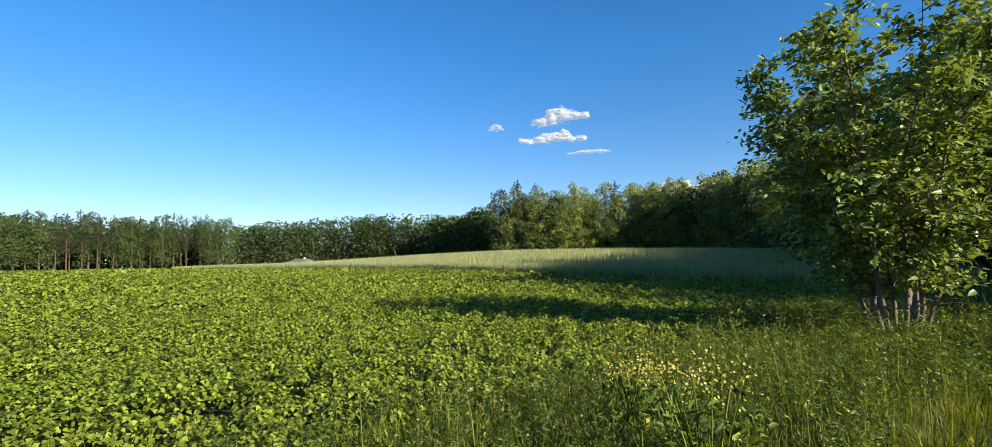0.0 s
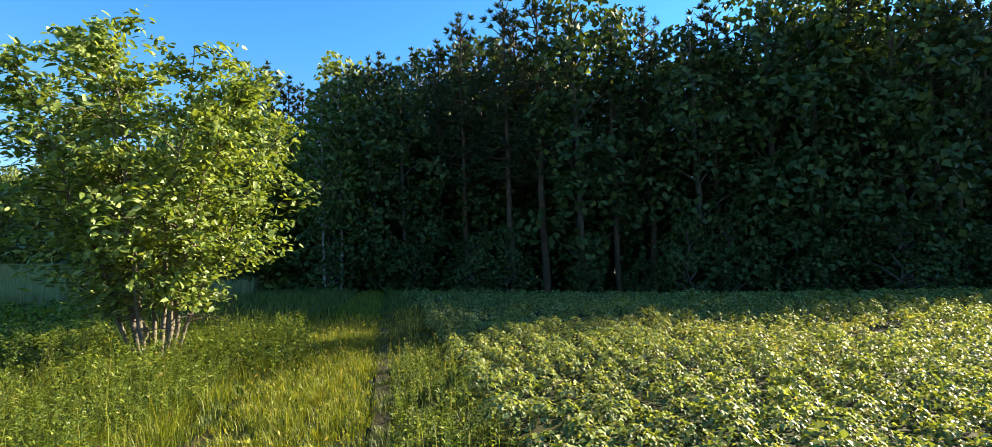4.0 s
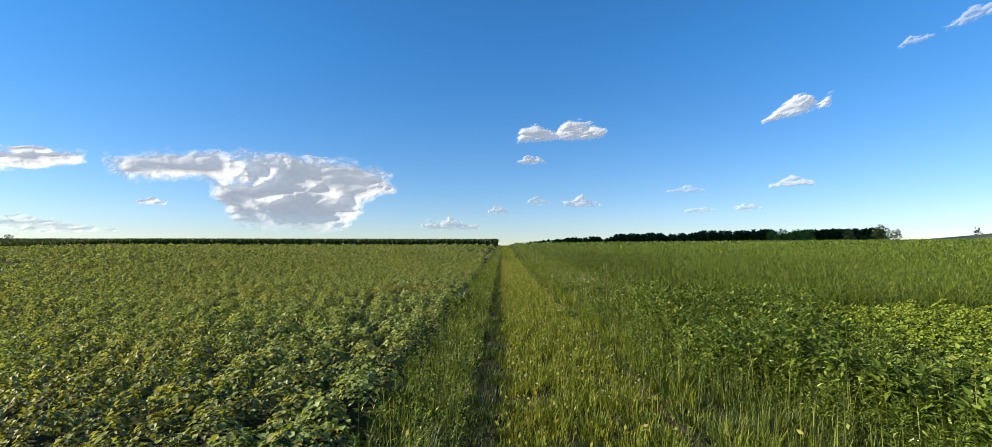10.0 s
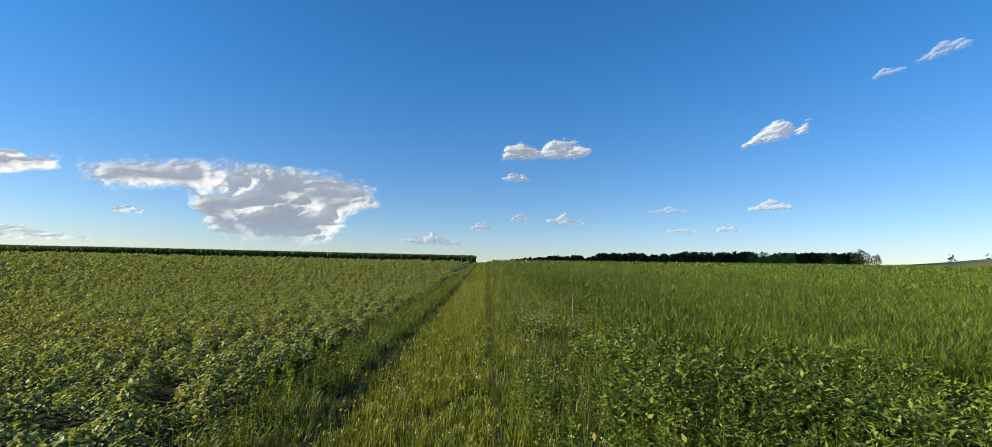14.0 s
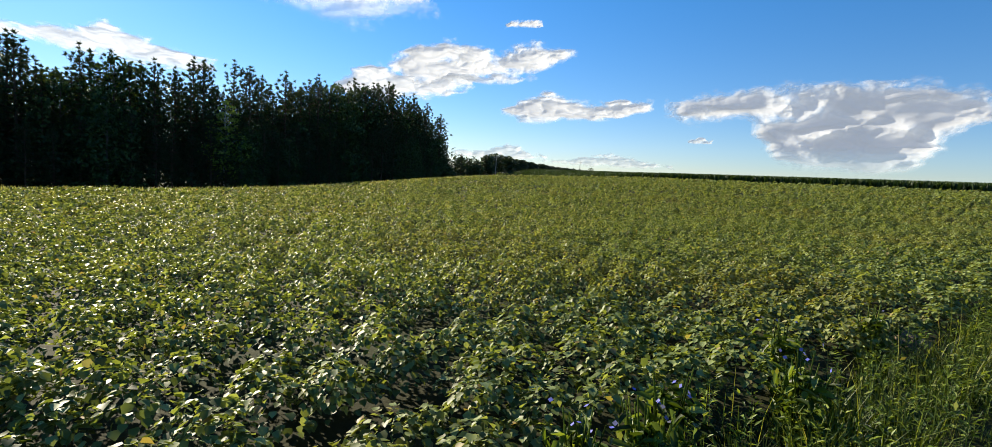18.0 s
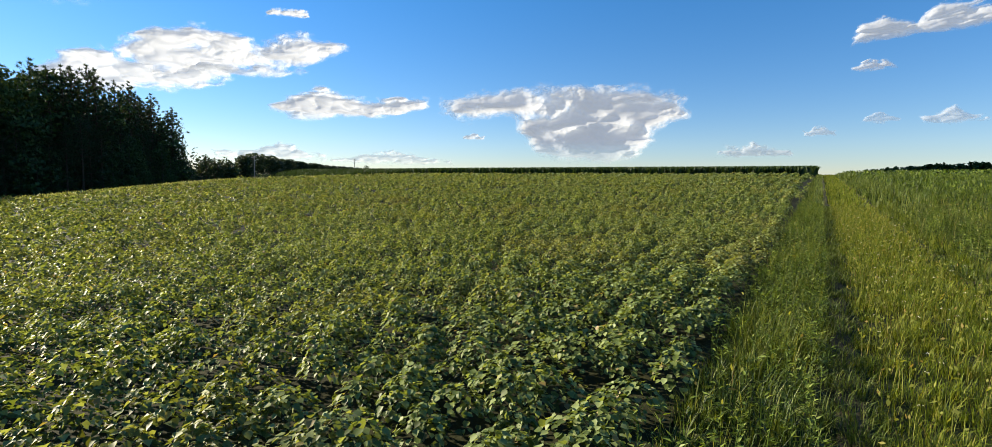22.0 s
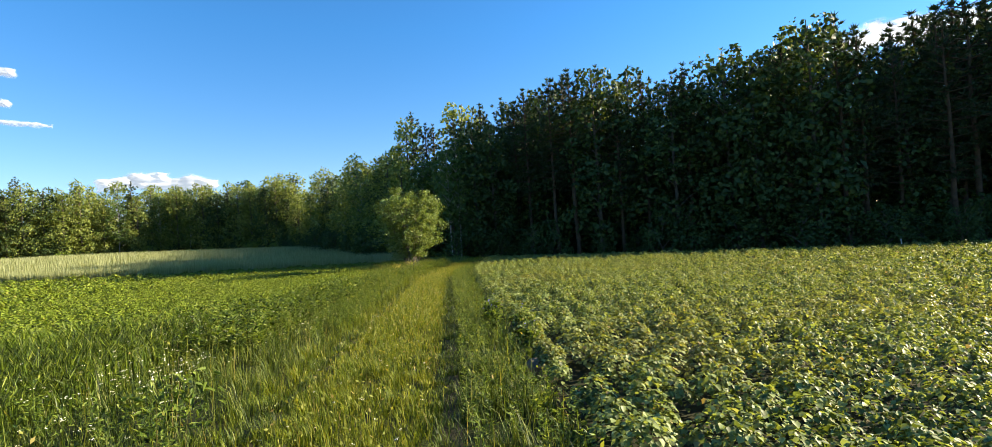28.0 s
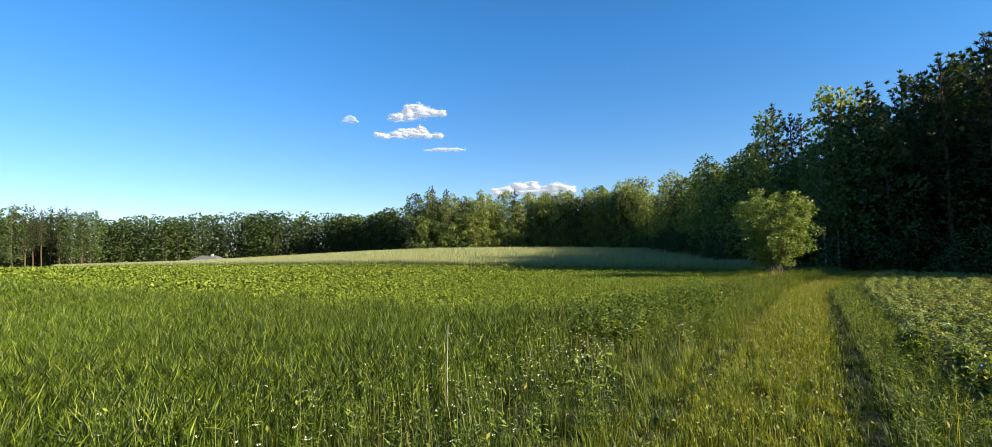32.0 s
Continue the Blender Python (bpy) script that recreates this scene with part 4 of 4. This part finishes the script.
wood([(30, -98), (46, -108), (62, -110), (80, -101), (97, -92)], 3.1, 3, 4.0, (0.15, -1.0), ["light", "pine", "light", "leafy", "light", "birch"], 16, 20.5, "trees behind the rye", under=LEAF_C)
plant(LIT, -41, -27, 24, 17, "trees of the near forest")
for x, y, h in ((34, -92, 2.6), (41, -99, 3.6), (47, -102, 2.2), (52, -104, 3.2), (57, -105, 2.4), (66, -105, 4.2), (72, -101, 2.6), (80, -98, 3.4), (88, -93, 2.4)):
    plant(LITBUSH, x, y, h, 4, "forest edge bushes")
for x, y, h in ((-86, -15, 24), (-90, -19, 23), (-93, -13, 20), (-95, -20, 22), (-91, -9, 17)):
    plant(MASTERS["leafy"][int(rng.integers(3))], x, y, h, 17, "trees of the near forest")
for x, y, h in ((-140, 94, 17), (-138, 99, 13), (-133, 88, 24), (-141, 103, 12), (-146, 107, 10.5), (-150, 112, 9.5), (-155, 117, 9), (-161, 124, 8)):
    plant(MASTERS["pine"][int(rng.integers(3))], x, y, h, 18, "trees of the western pine wood")
plant(LITTREE, -101.8, 27, 20.5, 17, "trees of the western pine wood")
plant(MASTERS["birch"][0], -2.4, -34.6, 14, 16, "trees of the near forest")
plant(MASTERS["birch"][1], -3.5, -35.0, 15, 16, "trees of the near forest")


# ---- far woods, each one mass of small trees ----
def far_wood(name, line, n_per_m, depth, lo, hi, label, mats=LEAF_B, leaf=0.9, per=40, tall=None):
    L = np.array(line, float)
    seg = np.hypot(*np.diff(L, axis=0).T)
    cum = np.concatenate([[0], np.cumsum(seg)])
    n = int(cum[-1] * n_per_m)
    s = rng.uniform(0, cum[-1], n)
    x, y = np.interp(s, cum, L[:, 0]), np.interp(s, cum, L[:, 1])
    d = rng.uniform(0, depth, n)
    away = np.hypot(x, y)
    x, y = x + x / away * d, y + y / away * d
    h = rng.uniform(lo, hi, n) * rng.uniform(0.8, 1.08, n)
    if tall:
        h = np.interp(np.degrees(np.arctan2(x, y)), *tall) * rng.uniform(0.82, 1.08, n)
    X, Y, H = (np.repeat(v, per) for v in (x, y, h))
    t = rng.beta(0.95, 1.05, len(X))
    r = H * 0.26 * np.sqrt(np.clip(np.sin(np.pi * (0.1 + 0.86 * t)), 0, 1)) * np.sqrt(rng.uniform(0, 1, len(X)))
    a = rng.uniform(0, 2 * np.pi, len(X))
    px, py = X + r * np.cos(a), Y + r * np.sin(a)
    p = np.column_stack([px, py, land(X, Y) + 0.04 * H + 0.96 * H * t])
    trunks = [tube([(u, v, float(land(u, v)) - 0.3), (u, v, float(land(u, v)) + k * 0.75)], (0.12, 0.06), 4) for u, v, k in zip(x, y, h)]
    tv, tf = joined(trunks)
    lv, lf = leaves(p, leaf * rng.uniform(0.6, 1.3, len(p)), 0.55, 0.65, 0.1, False)
    v, f = joined([(tv, tf), (lv, lf)])
    idx = np.concatenate([np.zeros(len(tf)), np.ones(len(lf))])
    return tagged(new(name, mesh_of(name, v, f, [BARK, mats], index=idx)), label, "woodland", kind="stuff")


far_wood("far_woods", [(90, -100), (108, -96), (150, -110), (190, -95), (226, -62), (240, -20), (246, 20), (240, 60)], 2.3, 30, 9, 13.5, "long mixed wood beyond the fields", LEAF_B, 1.0, 260, tall=((75, 89, 98, 104, 112, 120, 131, 138), (20, 20.5, 19.5, 18.5, 19, 19.5, 15, 15)))
far_wood("far_woods", [(-138, 96), (-150, 112), (-170, 135), (-210, 185), (-260, 250), (-300, 330)], 1.6, 14, 4.5, 6.8, "low dark pine wood running to the horizon", NEEDLE, 1.0, 110, tall=((-58, -55, -53, -50, -42), (15, 12, 8.5, 6.8, 6.0)))
far_wood("far_woods", [(146, 130), (160, 126), (175, 120), (190, 110), (215, 90), (230, 62)], 1.3, 24, 10.5, 15, "dark wood at the far right of the cereal field", NEEDLE, 1.5, 190, tall=((48, 49.5, 51.5, 54, 58, 75), (5, 9, 13, 15.5, 16, 15)))
far_wood("far_woods", [(40, 420), (95, 400), (150, 380), (215, 340), (250, 310)], 2.6, 24, 4.5, 10.5, "dark belt of trees on the horizon", LEAF_B, 2.0, 120, tall=((5, 9, 12, 13, 13.6, 15, 19, 21, 24, 28, 30, 31, 33, 40), (6.2, 8.5, 9.5, 10, 7, 11, 11.5, 10, 12.5, 11, 12, 8, 10.5, 9)))
far_wood("far_woods", [(330, 330), (400, 260), (460, 190)], 0.35, 30, 8, 12, "faint belt of trees on a far slope", LEAF_B, 1.4, 40)
for x, y, h in ((150, 205, 6.0), (158, 199, 7.5), (163, 197, 5.5)):
    plant(MASTERS["bush"][0], x, y, h, 5, "field trees")
for x, y, h in ((128, 222, 7.0), (133, 222, 7.5), (138, 221, 7.2), (143, 220, 6.8)):
    plant(LITBUSH, x, y, h, 4, "field trees")


# ---- maize belt at the top of the western field ----
def maize_field(x, y):
    return (y > 128 + 0.02 * x) & (x < rut(y) - 1.0) & (y < 175 + 0.1 * x) & (x > -150)


x, y = scatter(60000, -150, 6, 124, 152, maize_field)
stuff("maize", [blades(on_land(x, y), 2.0 * rng.uniform(0.9, 1.03, len(x)), 0.42, np.abs(rng.normal(0, 0.3, len(x))))], MAIZE, "dark tall maize along the field's far end", "maize")


# ---- poles, stick, farmhouse ----
def power_pole(x, y, h):
    z = float(land(x, y))
    ob = empty("power_pole", pose(x, y, z, rz=40), "weathered wooden power pole with a crossarm at the field edge", "pole", "power poles")
    part("pole", mesh_of("pole", *tube([(0, 0, -0.5), (0, 0, h * 0.5), (0, 0, h)], (0.17, 0.15, 0.12), 8), POLE_WOOD, True), ob)
    part("crossarm", mesh_of("crossarm", *tube([(-0.9, 0, h - 0.5), (0, 0.02, h - 0.5), (0.9, 0, h - 0.5)], (0.06, 0.07, 0.06), 6), POLE_WOOD), ob)
    for dx in (-0.8, 0, 0.8):
        part("insulator", mesh_of("insulator", *tube([(dx, 0, h - 0.45), (dx, 0, h - 0.32), (dx, 0, h - 0.2)], (0.05, 0.07, 0.03), 6), PLASTER), ob)


power_pole(-158, 127, 8)
power_pole(-188, 202, 8)
plant(MASTERS["bush"][1], -180, 202, 5, 5, "field trees")
plant(MASTERS["bush"][0], -95, 180, 3, 5, "field trees")

bm = bmesh.new()
bmesh.ops.create_icosphere(bm, subdivisions=3, radius=1.0)
bump = np.random.default_rng(5)
for v in bm.verts:
    k = 1 + 0.12 * math.sin(7 * v.co.x + 2) * math.sin(6 * v.co.y) + 0.1 * math.sin(9 * v.co.z + 5 * v.co.x) + 0.04 * bump.normal()
    v.co = Vector((v.co.x * 0.17 * k, v.co.y * 0.2 * k, max(-0.05, v.co.z * 0.15 * k)))
clod = bm_part("soil_clod", bm, CLOD)
clod.matrix_world = pose(-0.82, 18.95, float(land(-0.82, 18.95)) + 0.04, rz=25)
tagged(clod, "crumbly brown clod of dry soil at the crop edge", "soil clod")

stick = empty("marker_stick", pose(4.0, 20.8, float(land(4.0, 20.8)), rx=2, ry=-1), "thin pale marker stick standing in the green cereal", "stick")
part("stick", mesh_of("stick", *tube([(0, 0, -0.2), (0.01, 0, 0.5), (0, 0.01, 0.98)], (0.007, 0.006, 0.005), 6), POLE_WOOD), stick)


def marker_post(x, y, h):
    ob = empty("marker_post", pose(x, y, float(land(x, y)), rx=2, ry=3), "short pale wooden marker post at the shaded field edge", "post")
    part("post", mesh_of("post", *tube([(0, 0, -0.3), (0, 0, h * 0.5), (0.01, 0, h)], (0.055, 0.052, 0.048), 8), PLASTER, True), ob)
    part("post_cap", mesh_of("post_cap", *tube([(0.01, 0, h), (0.01, 0, h + 0.03), (0.01, 0, h + 0.05)], (0.06, 0.055, 0.01), 8), POLE_WOOD), ob)


marker_post(-39.6, -13.3, 1.0)


def farmhouse(x, y, rz):
    z = float(land(x, y)) - 1.5
    ob = empty("farmhouse", pose(x, y, z, rz=rz), "low farmhouse with a grey hipped roof behind the field", "house")
    w, d, hw, hr = 4.4, 3.2, 2.1, 3.9
    bm = bmesh.new()
    bmesh.ops.create_cube(bm, size=1, matrix=Matrix.Translation((0, 0, hw / 2)) @ Matrix.Diagonal((2 * w, 2 * d, hw, 1)))
    bm_part("wall", bm, PLASTER, ob)
    bm = bmesh.new()
    e = 0.6
    lo = [bm.verts.new(p) for p in ((-w - e, -d - e, hw), (w + e, -d - e, hw), (w + e, d + e, hw), (-w - e, d + e, hw))]
    hi = [bm.verts.new(p) for p in ((-w + 2.2, 0, hr), (w - 2.2, 0, hr))]
    for f in ((lo[0], lo[1], hi[1], hi[0]), (lo[1], lo[2], hi[1]), (lo[2], lo[3], hi[0], hi[1]), (lo[3], lo[0], hi[0]), (lo[3], lo[2], lo[1], lo[0])):
        bm.faces.new(f)
    roof = bm_part("roof", bm, ROOF_SHEET, ob)
    bm = bmesh.new()
    bmesh.ops.create_cube(bm, size=1, matrix=Matrix.Translation((-1.5, 0.4, hr - 0.1)) @ Matrix.Diagonal((0.45, 0.45, 1.0, 1)))
    bm_part("chimney", bm, PLASTER, roof, "pale brick chimney")


farmhouse(146, -60, 25)


# ---- clouds: far banks of white vapour ----
def cloud_material():
    m, n, l, p = material("cloud_vapour")
    n.remove(p)
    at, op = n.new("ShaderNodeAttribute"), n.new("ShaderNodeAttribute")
    at.attribute_name, op.attribute_name = "thickness_and_shade", "body"
    geo = n.new("ShaderNodeNewGeometry")
    nz = n.new("ShaderNodeTexNoise")
    nz.inputs["Scale"].default_value, nz.inputs["Detail"].default_value, nz.inputs["Roughness"].default_value = 0.022, 8, 0.6
    l.new(geo.outputs["Position"], nz.inputs["Vector"])
    off = n.new("ShaderNodeMath")
    off.operation, off.inputs[1].default_value, off.inputs[2].default_value = "MULTIPLY_ADD", 0.7, -0.36
    l.new(nz.outputs[0], off.inputs[0])
    s = n.new("ShaderNodeMath")
    s.operation = "ADD"
    l.new(at.outputs["Fac"], s.inputs[0])
    l.new(off.outputs[0], s.inputs[1])
    al = n.new("ShaderNodeMapRange")
    al.interpolation_type = "SMOOTHSTEP"
    al.inputs["From Min"].default_value, al.inputs["From Max"].default_value = -0.1, 0.6
    l.new(s.outputs[0], al.inputs["Value"])
    am = n.new("ShaderNodeMath")
    am.operation = "MULTIPLY"
    l.new(al.outputs[0], am.inputs[0])
    l.new(op.outputs["Fac"], am.inputs[1])
    bp = n.new("ShaderNodeBump")
    bp.inputs["Strength"].default_value, bp.inputs["Distance"].default_value = 0.1, 16.0
    l.new(nz.outputs[0], bp.inputs["Height"])
    df, tl = n.new("ShaderNodeBsdfDiffuse"), n.new("ShaderNodeBsdfTranslucent")
    # shade painted by colour: thick parts and bands turn grey
    painted_shade = ramp(n, [(0.1, (0.6, 0.6, 0.59)), (0.6, (0.48, 0.485, 0.49)), (1.0, (0.36, 0.37, 0.39))])
    l.new(at.outputs["Fac"], painted_shade.inputs[0])
    l.new(painted_shade.outputs[0], tl.inputs[0])
    l.new(painted_shade.outputs[0], df.inputs[0])
    for q in (df, tl):
        l.new(bp.outputs[0], q.inputs["Normal"])
    body = n.new("ShaderNodeMixShader")
    body.inputs[0].default_value = 0.5
    l.new(df.outputs[0], body.inputs[1])
    l.new(tl.outputs[0], body.inputs[2])
    # weak emission added in place of skylight scattered inside the cloud
    skylight_glow = n.new("ShaderNodeEmission")
    skylight_glow.inputs[0].default_value, skylight_glow.inputs[1].default_value = (0.76, 0.83, 0.94, 1), 0.16
    em = n.new("ShaderNodeAddShader")
    l.new(body.outputs[0], em.inputs[0])
    l.new(skylight_glow.outputs[0], em.inputs[1])
    tr = n.new("ShaderNodeBsdfTransparent")
    mx = n.new("ShaderNodeMixShader")
    l.new(am.outputs[0], mx.inputs[0])
    l.new(tr.outputs[0], mx.inputs[1])
    l.new(em.outputs[0], mx.inputs[2])
    l.new(mx.outputs[0], n["Material Output"].inputs[0])
    return m


CLOUD = cloud_material()


def cloud(az0, az1, el0, el1, seed, tilt=0.0, outline=None, body=1.0):
    """A bank of cloud between two azimuths and two heights (degrees), 3.4 km off: a ragged relief of billows and flat bands.
    outline: rows of (share of the width, bottom, top), as shares of the height."""
    r = np.random.default_rng(seed)
    R, deg = 3400.0, 3400.0 * math.pi / 180
    w, h = az1 - az0, el1 - el0
    if outline is None:
        us = np.linspace(0, 1, 7)
        tops = np.clip(np.sin(np.pi * np.clip(us, 0.1, 0.9)) ** 0.6 * r.uniform(0.6, 1.0, 7), 0.28, 1)
        outline = [(u, 0.12 + 0.1 * abs(u - 0.5), t) for u, t in zip(us, tops)]
    ou, ob, ot = np.array(outline, float).T
    step = max(0.075, h / 95)
    nu, nv = int(w * 1.16 / step) + 2, int(h * 1.3 / step) + 2
    u, v = np.meshgrid(np.linspace(-0.08 * w, 1.08 * w, nu), np.linspace(-0.15 * h, 1.15 * h, nv))

    def billow(size, squash=1.6, turn=0.0):
        """Gradient noise about 0.5, with cells of the given size in degrees."""
        x0, y0 = u / squash, v
        a = (x0 * math.cos(turn) - y0 * math.sin(turn)) / size
        c = (x0 * math.sin(turn) + y0 * math.cos(turn)) / size
        a, c = a - a.min() + r.uniform(0, 1), c - c.min() + r.uniform(0, 1)
        way = r.uniform(0, 2 * np.pi, (int(c.max()) + 2, int(a.max()) + 2))
        gx_, gy_ = np.cos(way), np.sin(way)
        ia, ic = a.astype(int), c.astype(int)
        fa, fc = a - ia, c - ic
        sa_, sc_ = fa ** 3 * (fa * (fa * 6 - 15) + 10), fc ** 3 * (fc * (fc * 6 - 15) + 10)
        at = lambda p, q: gx_[ic + q, ia + p] * (fa - p) + gy_[ic + q, ia + p] * (fc - q)
        low, high_ = at(0, 0) * (1 - sa_) + at(1, 0) * sa_, at(0, 1) * (1 - sa_) + at(1, 1) * sa_
        return 0.5 + 0.7 * (low * (1 - sc_) + high_ * sc_)

    heap = np.zeros(u.shape)
    size, gain = 0.5 * h, 0.55
    swell = np.zeros(u.shape)
    while size > 2.2 * step and gain > 0.02:
        puff = gain * 2.6 * np.abs(billow(size, 2.1, 0.5 + 7 * size) - 0.5)
        heap += puff
        swell += (size / h) * puff / gain * (size > 7 * step)
        size, gain = size * 0.5, gain * 0.56
    heap -= heap.mean()
    u0, v0 = u, v
    u, v = u + 0.7 * h * (billow(0.5 * h) - 0.5), v + 0.25 * h * (billow(0.3 * h) - 0.5)
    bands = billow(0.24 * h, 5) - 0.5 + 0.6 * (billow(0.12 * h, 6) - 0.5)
    u, v = u0, v0
    b, t = np.interp(u / w, ou, ob) * h, np.interp(u / w, ou, ot) * h
    half = np.maximum((t - b) / 2, 0.05 * h)
    inside = 1 - np.abs(v - (t + b) / 2) / half
    ends = np.minimum(u, w - u) / (0.22 * h)
    density = np.minimum(np.minimum(inside * half / (0.2 * h), ends), 1.1) + 1.1 * heap + 0.9 * bands + 0.1
    near_edge = density + 0.25
    depth = 0.28 * h * np.sqrt(np.clip(density, 0, 1.2)) + 0.24 * h * (swell - swell.mean()) * np.clip(density * 2, 0, 1) + 0.2 * h * bands
    az = np.radians(az0 + u)
    el = np.radians(el0 + v + tilt * (u / w - 0.5))
    rad = R - deg * 0.9 * depth
    P = np.stack([rad * np.sin(az) * np.cos(el), rad * np.cos(az) * np.cos(el), rad * np.sin(el)], -1).reshape(-1, 3)
    low = np.clip(v0 / (0.3 * h), 0, 1)
    # bands are added to the value that greys the cloud colour
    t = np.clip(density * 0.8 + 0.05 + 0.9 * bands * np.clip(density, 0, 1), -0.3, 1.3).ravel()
    i, j = np.meshgrid(np.arange(nu - 1), np.arange(nv - 1))
    q = (j * nu + i).ravel()
    F = np.stack([q, q + 1, q + nu + 1, q + nu], 1)
    F = F[(near_edge.ravel()[F] > -0.15).any(axis=1)]
    me = mesh_of("cloud", P, F, CLOUD, True)
    for key, val in (("thickness_and_shade", t), ("body", (body * (0.35 + 0.65 * low)).ravel())):
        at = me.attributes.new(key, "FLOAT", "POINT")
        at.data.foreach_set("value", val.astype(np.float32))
    return tagged(new("cloud", me), "white heaped fair-weather cloud with a greyish base", "cloud", "clouds in the sky")


ANVIL = [(0, 0.66, 0.84), (0.1, 0.62, 0.9), (0.22, 0.57, 0.96), (0.3, 0.48, 0.96), (0.36, 0.28, 0.96), (0.42, 0.1, 0.97), (0.5, 0.02, 0.98), (0.7, -0.02, 0.96), (0.78, 0.08, 0.96), (0.84, 0.26, 0.95), (0.9, 0.44, 0.94), (0.96, 0.55, 0.9), (1, 0.62, 0.82)]
LONG = [(0, 0.3, 0.42), (0.12, 0.15, 0.7), (0.3, 0.1, 0.98), (0.45, 0.15, 0.82), (0.6, 0.2, 0.66), (0.8, 0.3, 0.86), (1, 0.55, 0.75)]
for k, (a0, a1, e0, e1, tl, line, body) in enumerate([
    (-36.2, -9.8, 2.4, 10.9, 0, ANVIL, 1), (-66.6, -46.5, 9.6, 15.2, 1.0, LONG, 1), (-72, -57, 7.4, 11.8, 0.5, LONG, 0.95), (-54, -37.6, 6.2, 10, 0.2, LONG, 1),
    (-54, -50, 16.1, 17.5, 0.3, None, 1), (-33.8, -31.4, 4.8, 5.9, 0, None, 0.8), (-59, -48.5, 1.9, 4.3, 0.1, None, 0.7), (-48, -35, 1.9, 3.7, 0.1, None, 0.6),
    (-6.8, -0.2, 2.8, 5.1, 0, None, 0.65), (4.3, 14, 12.7, 15.4, 0, [(0, 0.1, 0.6), (0.2, 0.1, 0.8), (0.45, 0.15, 0.55), (0.6, 0.1, 0.95), (0.85, 0.1, 0.85), (1, 0.2, 0.5)], 0.95),
    (4.2, 7.4, 10.4, 11.7, 0, None, 0.8), (29.8, 35.8, 13.4, 15.9, 1.2, None, 0.85), (41, 43.6, 18.2, 19.2, 0.3, None, 0.4), (44.2, 47.8, 18.8, 20.5, 0.6, None, 0.4),
    (30.3, 34.2, 6.7, 8.2, 0, None, 0.6), (9.4, 13.6, 5.4, 7.2, 0, None, 0.6), (5.2, 8.0, 5.8, 7.0, 0, None, 0.45), (0.8, 3.3, 4.8, 6.2, 0, None, 0.6),
    (22.3, 25.4, 4.7, 5.5, 0, None, 0.5), (27.1, 29.7, 4.7, 5.7, 0, None, 0.5), (20.5, 24.4, 6.7, 7.8, 0, None, 0.35),
    (137.8, 144.3, 14.5, 16.9, 0.6, None, 0.85), (136.4, 143.9, 12.5, 14.4, 0, None, 0.9), (141.8, 146.6, 11.2, 12.1, 0, None, 0.7), (132.8, 134.7, 14.1, 15.2, 0, None, 0.5),
    (149.6, 159, 5.5, 8.8, 0, None, 0.9), (-93.6, -62, 15.6, 27.5, 0, [(0, 0.75, 0.9), (0.06, 0.42, 1), (0.15, 0.33, 1), (0.3, 0.1, 1), (0.5, 0.02, 1), (0.7, 0.05, 0.7), (0.85, 0.1, 0.4), (1, 0.15, 0.25)], 1),
    (-100, -83, 8.2, 11.7, -0.5, None, 0.9), (-106, -102, 8.4, 10.1, 0, None, 0.85),
    (-112.2, -107.6, 6.5, 9.5, 0, None, 0.85), (-126, -116, 15, 18.6, 0, None, 0.95), (-138.5, -124.5, 12.5, 18, -1.0, None, 0.95), (-56, -45, 22.6, 27.5, 1.0, None, 0.95),
]):
    cloud(a0, a1, e0, e1, 100 + k, tl, line, body)
